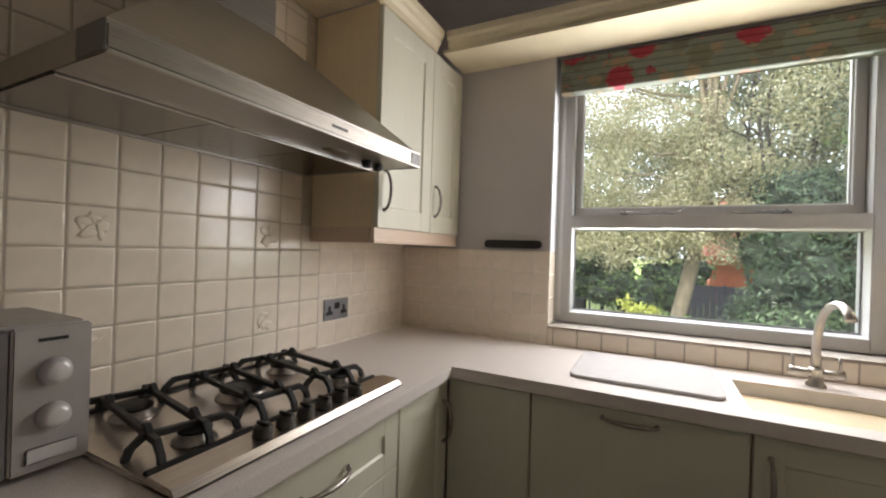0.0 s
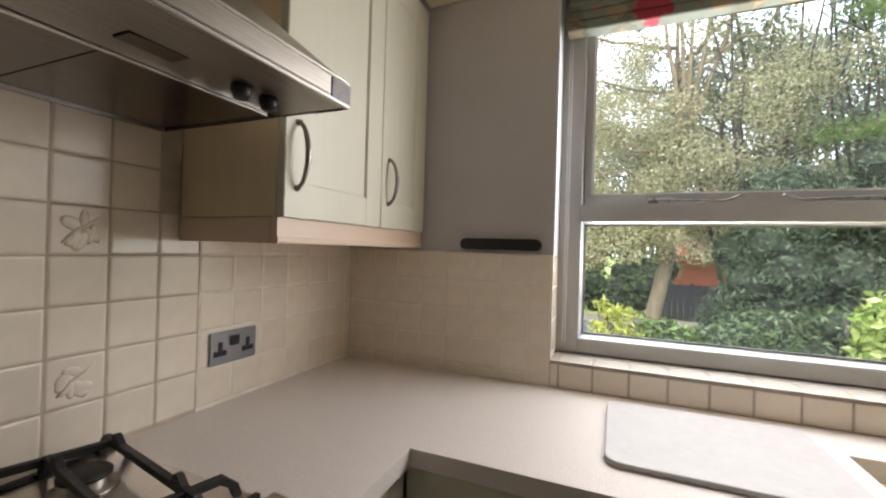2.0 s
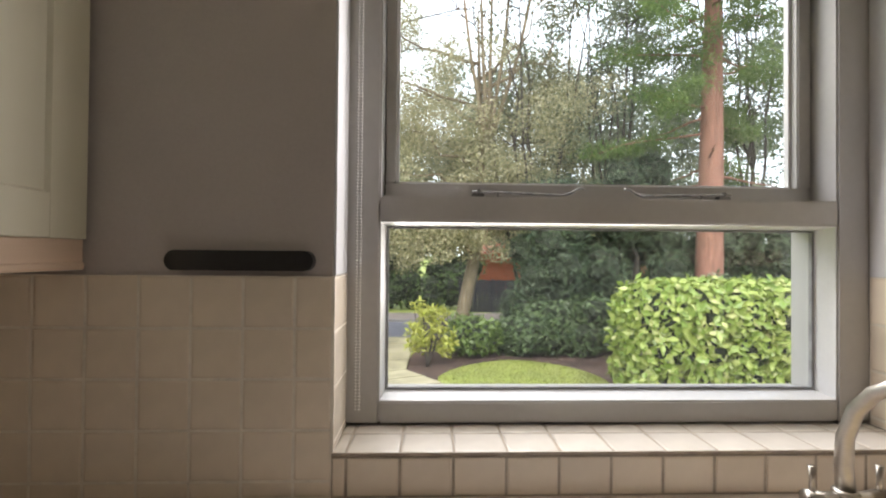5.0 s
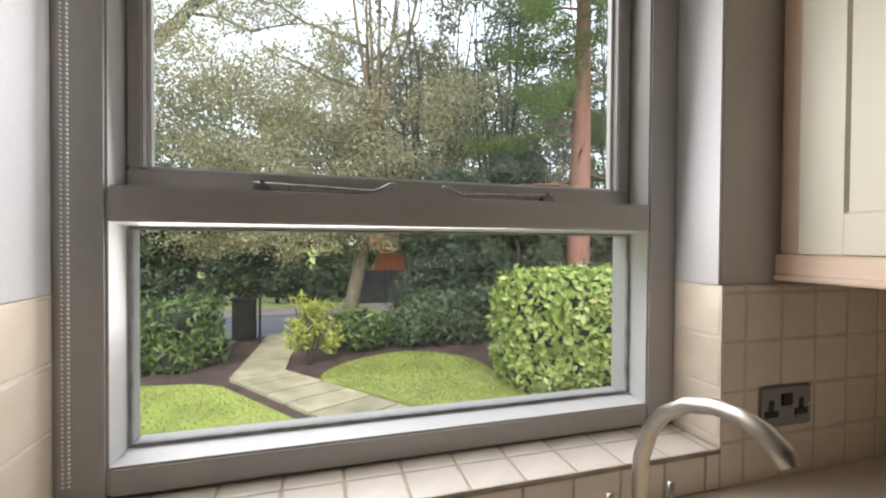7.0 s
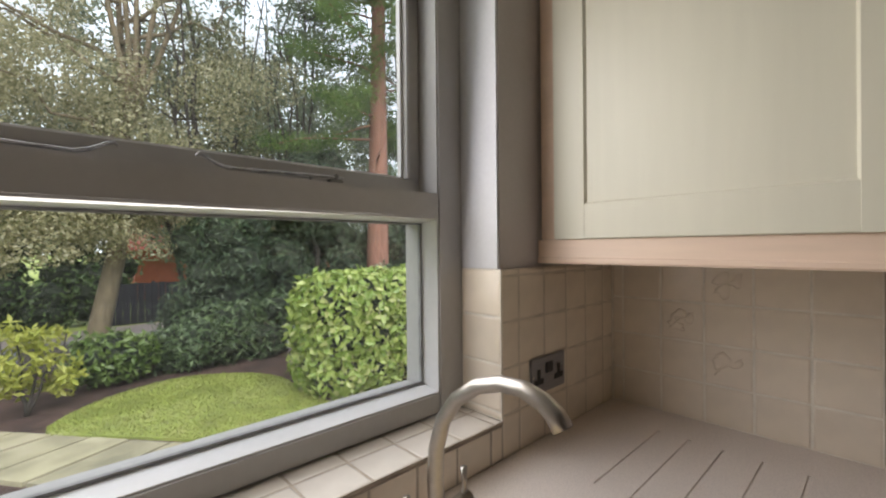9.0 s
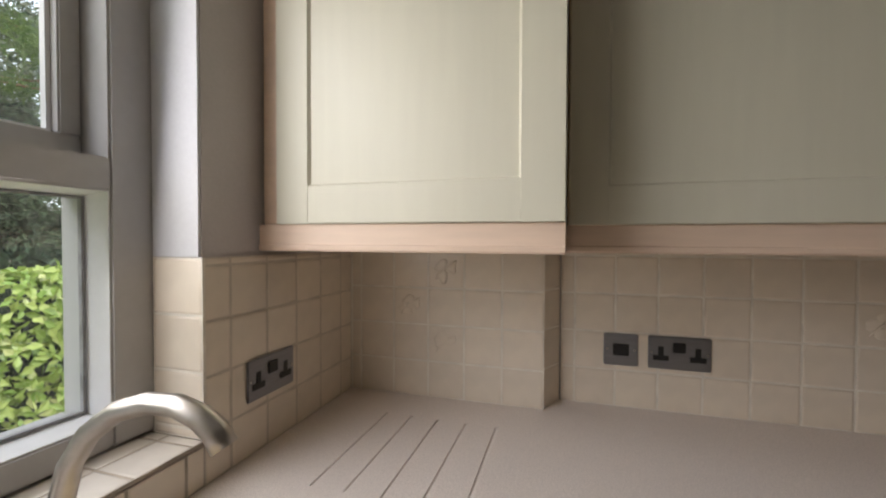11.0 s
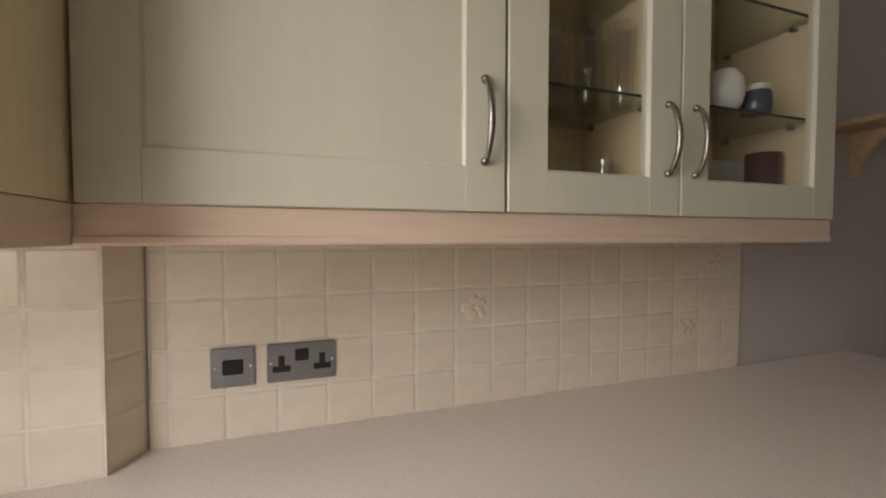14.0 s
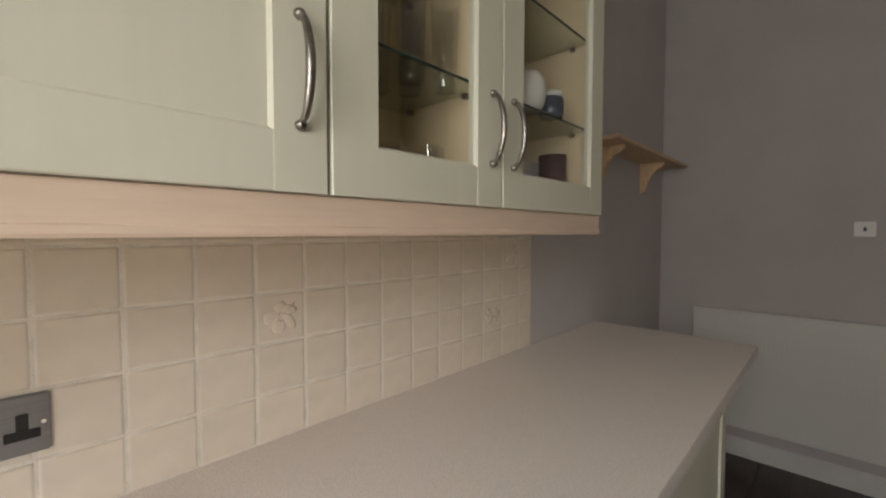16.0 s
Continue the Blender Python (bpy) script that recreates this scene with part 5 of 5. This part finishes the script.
for dx, top in ((-0.55, 9.0), (-0.15, 9.5), (0.1, 9.2), (0.5, 9.4), (1.0, 8.8)):
    stems.append([((1.42, 13.62, 3.7), 0.07), ((1.52 + dx * 0.2, 13.5, 4.5), 0.055), ((1.5 + dx * 0.75, 13.45, 6.2), 0.042), ((1.5 + dx * 1.05, 13.5, 7.6), 0.032), ((1.5 + dx * 1.4, 13.6, top), 0.015)])
    for k in range(5):
        z = 5.0 + 0.7 * k
        stems.append(limb((1.5 + dx * 0.28 * (z - 3.7), 13.48, z), (1.5 + dx * 0.28 * (z - 3.7) + rng.uniform(-0.8, 0.8), 13.5 + rng.uniform(-0.3, 0.3), z + rng.uniform(0.4, 1.1)), 0.016, 0.004, rng, 0.05, 5))
cl = [c for c in cl if not (c[0][2] > 4.6 and 0.8 < c[0][0] < 3.0 and rng.random() < 0.85)]
plant("holly_tree", (0.85, 13.6, G), "variegated pale green holly tree with leaning trunk", "tree", cl, 104000, 0.072, L_HOLLY, stems, BARK_PALE, seed=50, shell=0.35, aspect=0.5)
# red-barked conifer
tx, ty = 6.37, 12.5
stems = [[((tx, ty, G), 0.34), ((tx, ty, 1.0), 0.28), ((tx + 0.05, ty, 4.0), 0.23), ((tx + 0.1, ty, 8.0), 0.16), ((tx + 0.1, ty, 13.0), 0.05)]]
cl = []
for k in range(46):
    z = 2.6 + k * 0.19
    a = rng.uniform(0, 6.28)
    ln = rng.uniform(1.2, 3.0)
    end = (tx + math.cos(a) * ln, ty + math.sin(a) * ln * 0.7, z - rng.uniform(-0.2, 0.7))
    stems.append(limb((tx, ty, z), end, 0.03, 0.008, rng, 0.06, 5))
    if z > 3.6:
        for f in (0.45, 0.65, 0.85, 1.0):
            cl.append(([tx + (end[0] - tx) * f, ty + (end[1] - ty) * f, z + (end[2] - z) * f - 0.08], [0.5, 0.42, 0.2]))
for k in range(44):
    z = 4.3 + k * 0.17
    cl.append(([tx + rng.uniform(-1.6, 0.8), ty - rng.uniform(0.4, 1.0), z], [0.45, 0.35, 0.2]))
plant("redwood_tree", (tx, ty, G), "tall conifer with reddish bare trunk and green sprays", "tree", cl, 34000, 0.14, L_CONIFER, stems, BARK_RED, seed=60, shell=0.1, aspect=0.18)
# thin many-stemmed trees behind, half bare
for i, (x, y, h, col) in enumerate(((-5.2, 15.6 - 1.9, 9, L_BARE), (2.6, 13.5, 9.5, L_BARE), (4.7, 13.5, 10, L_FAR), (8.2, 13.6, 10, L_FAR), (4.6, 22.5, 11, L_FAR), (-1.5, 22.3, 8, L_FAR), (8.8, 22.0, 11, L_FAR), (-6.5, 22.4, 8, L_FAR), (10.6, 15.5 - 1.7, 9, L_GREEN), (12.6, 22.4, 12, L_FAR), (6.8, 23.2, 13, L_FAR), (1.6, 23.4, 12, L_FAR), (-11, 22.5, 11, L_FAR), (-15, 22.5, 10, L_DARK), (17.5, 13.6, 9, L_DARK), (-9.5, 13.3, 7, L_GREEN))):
    stems = []
    for k in range(7):
        dx = rng.uniform(-1.6, 1.6)
        stems.append(limb((x + dx * 0.1, y, (GS if y > 14.2 else G) + 0.1 * k), (x + dx, y + rng.uniform(-0.6, 0.6), h * rng.uniform(0.75, 1.0)), 0.05 if k else 0.08, 0.01, rng, 0.09, 9))
    for k in range(26):
        s = stems[rng.integers(0, 7)]
        q = s[rng.integers(4, 9)][0]
        stems.append(limb(q, (q[0] + rng.uniform(-1.3, 1.3), q[1] + rng.uniform(-0.5, 0.5), q[2] + rng.uniform(0.2, 1.3)), 0.02, 0.005, rng, 0.08, 5))
    far = y > 20
    cl = rand_clumps(rng, (x, y, h * (0.5 if far else 0.6)), (3.4, 1.5, h * 0.48), 70, 0.6, 1.2, 0.7) if far else rand_clumps(rng, (x, y, h * 0.55), (2.3, 0.9, h * 0.42), 46, 0.35, 0.8, 0.7)
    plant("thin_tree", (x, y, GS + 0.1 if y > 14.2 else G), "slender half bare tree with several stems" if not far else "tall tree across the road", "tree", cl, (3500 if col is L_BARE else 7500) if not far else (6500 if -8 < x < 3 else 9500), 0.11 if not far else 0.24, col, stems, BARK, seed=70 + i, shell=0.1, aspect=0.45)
# tall bare tree across the road
stems = [[((-9.6, 24.2, GS), 0.5), ((-8.3, 24.1, 5.0), 0.4), ((-6.9, 24.0, 9.7), 0.31), ((-5.75, 24.0, 10.85), 0.26), ((-5.1, 24.0, 11.8), 0.22), ((-4.55, 24.0, 12.95), 0.19), ((-4.2, 24.2, 16.0), 0.1)],
         [((-5.2, 24.0, 11.6), 0.17), ((-4.5, 24.0, 12.0), 0.15), ((-3.7, 24.0, 13.05), 0.13), ((-2.8, 24.1, 15.5), 0.07)],
         [((-4.6, 24.0, 11.95), 0.1), ((-3.95, 24.0, 12.45), 0.085), ((-2.6, 24.0, 12.6), 0.07), ((-1.1, 24.0, 12.9), 0.05), ((1.4, 24.0, 13.6), 0.02)],
         [((-5.4, 24.0, 11.3), 0.08), ((-4.1, 24.0, 11.3), 0.06), ((-2.9, 24.0, 10.9), 0.05), ((-1.1, 24.0, 11.5), 0.035), ((0.8, 24.0, 11.7), 0.015)],
         [((-7.4, 24.0, 8.0), 0.12), ((-9.5, 24.0, 10.5), 0.08), ((-11.0, 24.0, 13.5), 0.03)]]
for k in range(60):
    s = stems[rng.integers(1, 4)]
    q = s[rng.integers(1, len(s))][0]
    stems.append(limb(q, (q[0] + rng.uniform(-1.2, 1.8), q[1] + rng.uniform(-0.6, 0.6), q[2] + rng.uniform(-0.9, 1.4)), 0.03, 0.006, rng, 0.1, 6))
plant("bare_tree", (-9.6, 24.2, GS + 0.1), "tall bare spreading tree across the road", "tree", rand_clumps(rng, (-3.5, 24.0, 12.0), (4.5, 1.0, 2.5), 40, 0.4, 0.9, 0.7), 1500, 0.12, L_BARE, stems, BARK, seed=140, shell=0.1, aspect=0.45)
# hedge across the road
for x0 in (-16, -9.5, -4.6, -1.2, 8.2, 14):
    cl = [((x0 + rng.uniform(-3.2, 3.2), 22.2 + rng.uniform(-0.4, 0.4), GS + rng.uniform(0.3, 4.7 if -6 < x0 < 0 else 3.0)), (0.8, 0.6, 0.6)) for _ in range(60 if -6 < x0 < 0 else 34)]
    t = plant("roadside_hedge", (x0, 22.2, GS + 0.1), "dark green hedge across the road", "hedge", cl, 9000, 0.2, L_DARK if x0 < -5 else L_GREEN, seed=int(90 + x0), shell=0.7, aspect=0.4, floor=GS)
    core(t, (x0, 22.2, GS + 0.1), cl, CORE_SHADE, 0.75)

# ---- pieces: paving, floorboards, tiles ----
PATH_OB = structure("garden_path", boxes((-0.98, 11.2, G - 0.02, -0.3, 13.99, G + 0.004)), SLAB, "mossy stone slab path to the garden gate", "path")


def slab(poly, z0, z1):
    bm = B()
    extrude_profile(bm, poly, z0, z1, "Z")
    return part("paving_slab", bm, SLAB, PATH_OB)


A0, A1 = Vector((-1.09, 10.78)), Vector((2.4, 6.1))
Bq0, Bq1 = Vector((-0.285, 11.06)), Vector((3.25, 6.7))
n = 11
for k in range(n):
    f0, f1 = k / n + 0.004, (k + 1) / n - 0.004
    a0, a1, b0, b1 = A0.lerp(A1, f0), A0.lerp(A1, f1), Bq0.lerp(Bq1, f0), Bq0.lerp(Bq1, f1)
    slab([tuple(a0), tuple(a1), tuple(b1), tuple(b0)], G - 0.02, G + 0.045 + 0.004 * (k % 2))
for k in range(4):
    f0, f1 = k / 4, (k + 1) / 4 - 0.006
    lo0, lo1 = Vector((-1.09, 10.79)).lerp(Vector((-0.88, 13.98)), f0), Vector((-1.09, 10.79)).lerp(Vector((-0.88, 13.98)), f1)
    hi0, hi1 = Vector((-0.285, 11.07)).lerp(Vector((-0.19, 13.98)), f0), Vector((-0.285, 11.07)).lerp(Vector((-0.19, 13.98)), f1)
    slab([tuple(lo0), tuple(hi0), tuple(hi1), tuple(lo1)], G - 0.02, G + 0.044 + 0.003 * (k % 2))

FLOOR_OB = bpy.data.objects["floor"]
for i in range(18):
    x0 = XW + 0.002 + i * 0.143
    bm = boxes((x0, YS + 0.017, -0.011, x0 + 0.141, YN - 0.03, 0.0), bevel=0.0015)
    part("floorboard", bm, FLOOR, FLOOR_OB)

TILE_CACHE = {}


def tile_mesh(w, h, material):
    k = (round(w, 3), round(h, 3), material.name)
    if k not in TILE_CACHE:
        bm = B()
        g = 0.0012
        rings = []
        for inset, out in ((g, 0.0), (g, 0.0045), (g + 0.0016, 0.0064), (g + 0.0055, 0.0072)):
            rings.append([bm.verts.new((sx * (w / 2 - inset), -out, sz * (h / 2 - inset))) for sx, sz in ((-1, -1), (1, -1), (1, 1), (-1, 1))])
        for r0, r1 in zip(rings, rings[1:]):
            for q in range(4):
                bm.faces.new((r0[q], r0[(q + 1) % 4], r1[(q + 1) % 4], r1[q]))
        bm.faces.new(rings[-1])
        me = bpy.data.meshes.new("tile")
        bm.to_mesh(me)
        bm.free()
        me.polygons.foreach_set("use_smooth", [True] * (len(me.polygons) - 1) + [False])
        me.materials.append(material)
        TILE_CACHE[k] = me
    return TILE_CACHE[k]


TR = random.Random(5)


def relief(bm, s):
    """Moulded fruit and leaves on a decorative tile."""
    for k in range(8):
        a = TR.uniform(0, 6.28)
        c = (math.cos(a) * 0.02, -0.0068, math.sin(a) * 0.02)
        m = Matrix.LocRotScale(c, Euler((0, TR.uniform(0, 3.1), 0)), Vector((TR.uniform(0.014, 0.024), 0.0026, TR.uniform(0.007, 0.013))))
        bmesh.ops.create_uvsphere(bm, u_segments=10, v_segments=6, radius=1.0, matrix=m)
    tube(bm, [(-0.03, -0.008, -0.025), (-0.01, -0.009, 0.0), (0.01, -0.009, 0.01), (0.03, -0.008, 0.028)], [0.0015, 0.002, 0.002, 0.001], 6)


def tile_field(wall, m, us, vs, material, grout, skip=None, decor=(), deep=0.0062):
    """Tiles between the joints us and vs on the plane of m (local x along, z up, front -y)."""
    inv = wall.matrix_world.inverted()
    bm = B()
    box(bm, us[0], -deep, vs[0], us[-1], 0.0, vs[-1])
    bm.transform(m)
    part("grout_bed", bm, grout, wall, "grout between the tiles")
    for i in range(len(us) - 1):
        for j in range(len(vs) - 1):
            w, h = us[i + 1] - us[i], vs[j + 1] - vs[j]
            cu, cv = (us[i] + us[i + 1]) / 2, (vs[j] + vs[j + 1]) / 2
            if w < 0.012 or h < 0.012 or (skip and skip(cu, cv)):
                continue
            ob = new("tile", tile_mesh(w, h, material))
            ob.parent = wall
            tilt = Euler((TR.gauss(0, 0.003), 0, TR.gauss(0, 0.003)))
            ob.matrix_world = inv @ m @ Matrix.Translation((cu, 0, cv)) @ tilt.to_matrix().to_4x4()
            if any(abs(cu - du) < 0.05 and abs(cv - dv) < 0.05 for du, dv in decor):
                bm = B()
                relief(bm, w)
                r = mesh_ob("relief", bm, material, ob, True)
                tagged(r, "moulded fruit relief")


def joints(a, b, start, pitch):
    """Joint lines from a to b that pass through start at the given pitch."""
    k0 = math.ceil((a - start) / pitch - 1e-6)
    out = [a] + [start + k * pitch for k in range(k0, 400) if a + 0.006 < start + k * pitch < b - 0.006] + [b]
    return out


# west splashback: local x along +y
MW_ = pose(XW, 0, 0, 0, 0, 90)
tile_field(WALL_W, MW_, joints(1.3, 3.6284, 2.934, 0.0992), joints(CT, 2.189, 1.0125, 0.0955), TILE, GROUT, lambda u, v: u > 3.56 and v > 1.41, [(2.884, 1.347), (3.381, 1.347), (3.381, 1.06), (2.884, 1.06)], 0.0056)
tile_field(WALL_W, MW_, joints(3.6289, YN - 0.008, 2.934, 0.0992), joints(CT, 1.41, 1.0125, 0.0955), TILE, GROUT_PALE)
MN = pose(0, YN, 0)
tile_field(WALL_N, MN, joints(XW + 0.008, WX0 + 0.003, -0.113, 0.0955), joints(CT, 1.3235, 1.036, 0.0948), TILE, GROUT_PALE)
tile_field(WALL_N, MN, joints(WX0 + 0.003, WX1 - 0.003, -0.015, 0.1007), [CT, SILL - 0.002], TILE, GROUT_SILL)
tile_field(WALL_N, MN, joints(WX1 - 0.003, PIER_X - 0.0075, 1.193, 0.1015), joints(CT, 1.3235, 1.004, 0.1015), TILE, GROUT_MID)
ME = pose(XE, 0, 0, 0, 0, -90)
tile_field(WALL_E, ME, joints(-3.64, -1.953, -3.604, 0.1045), joints(CT, 1.33, CT - 0.004, 0.1025), TILE, GROUT_PALE, None, [(-2.924, 1.16), (-2.09, 1.26), (-2.2, 1.06)])
MP = pose(PIER_X, 0, 0, 0, 0, -90)
tile_field(WALL_E, MP, joints(-YN + 0.0075, -PIER_Y + 0.007, -3.687, 0.1055), joints(CT, 1.335, CT - 0.003, 0.1045), TILE, GROUT_PALE, None, [(-3.945, 1.28), (-3.945, 1.07), (-4.05, 1.17)])
tile_field(WALL_E, pose(PIER_X, PIER_Y + 0.003, 0, 0, 0, math.degrees(math.atan2(3.646 - PIER_Y - 0.003, XE - PIER_X))), [-0.004, 0.09], joints(CT, 1.335, CT, 0.105), TILE, GROUT_PALE)
structure("caulk_bead", boxes((XW + 0.003, YN - 0.011, CT, XW + 0.011, YN - 0.003, 1.322), (PIER_X - 0.0105, YN - 0.011, CT, PIER_X - 0.003, YN - 0.003, 1.322)), GROUT_PALE, "pale sealant in the tiled corners", "sealant")
# sill tiles lie flat, reveal tiles stand at the sides
ML = Matrix.Translation((0, 0, SILL)) @ pose(0, 0, 0, -90, 0, 0)
tile_field(WALL_N, ML, joints(WX0 + 0.003, WX1 - 0.003, 0.188, 0.102), [YN - 0.007, 4.33, 4.378], TILE_SILL, GROUT_SILL)
MRV = pose(WX1, 0, 0, 0, 0, -90)
tile_field(WALL_N, MRV, [-4.364, -YN + 0.007], joints(SILL + 0.008, 1.3235, 1.1155, 0.1035), TILE, GROUT_PALE)
MLV = pose(WX0, 0, 0, 0, 0, 90)
tile_field(WALL_N, MLV, [YN - 0.007, 4.364], joints(SILL + 0.008, 1.3235, 1.1155, 0.1035), TILE, GROUT_PALE)
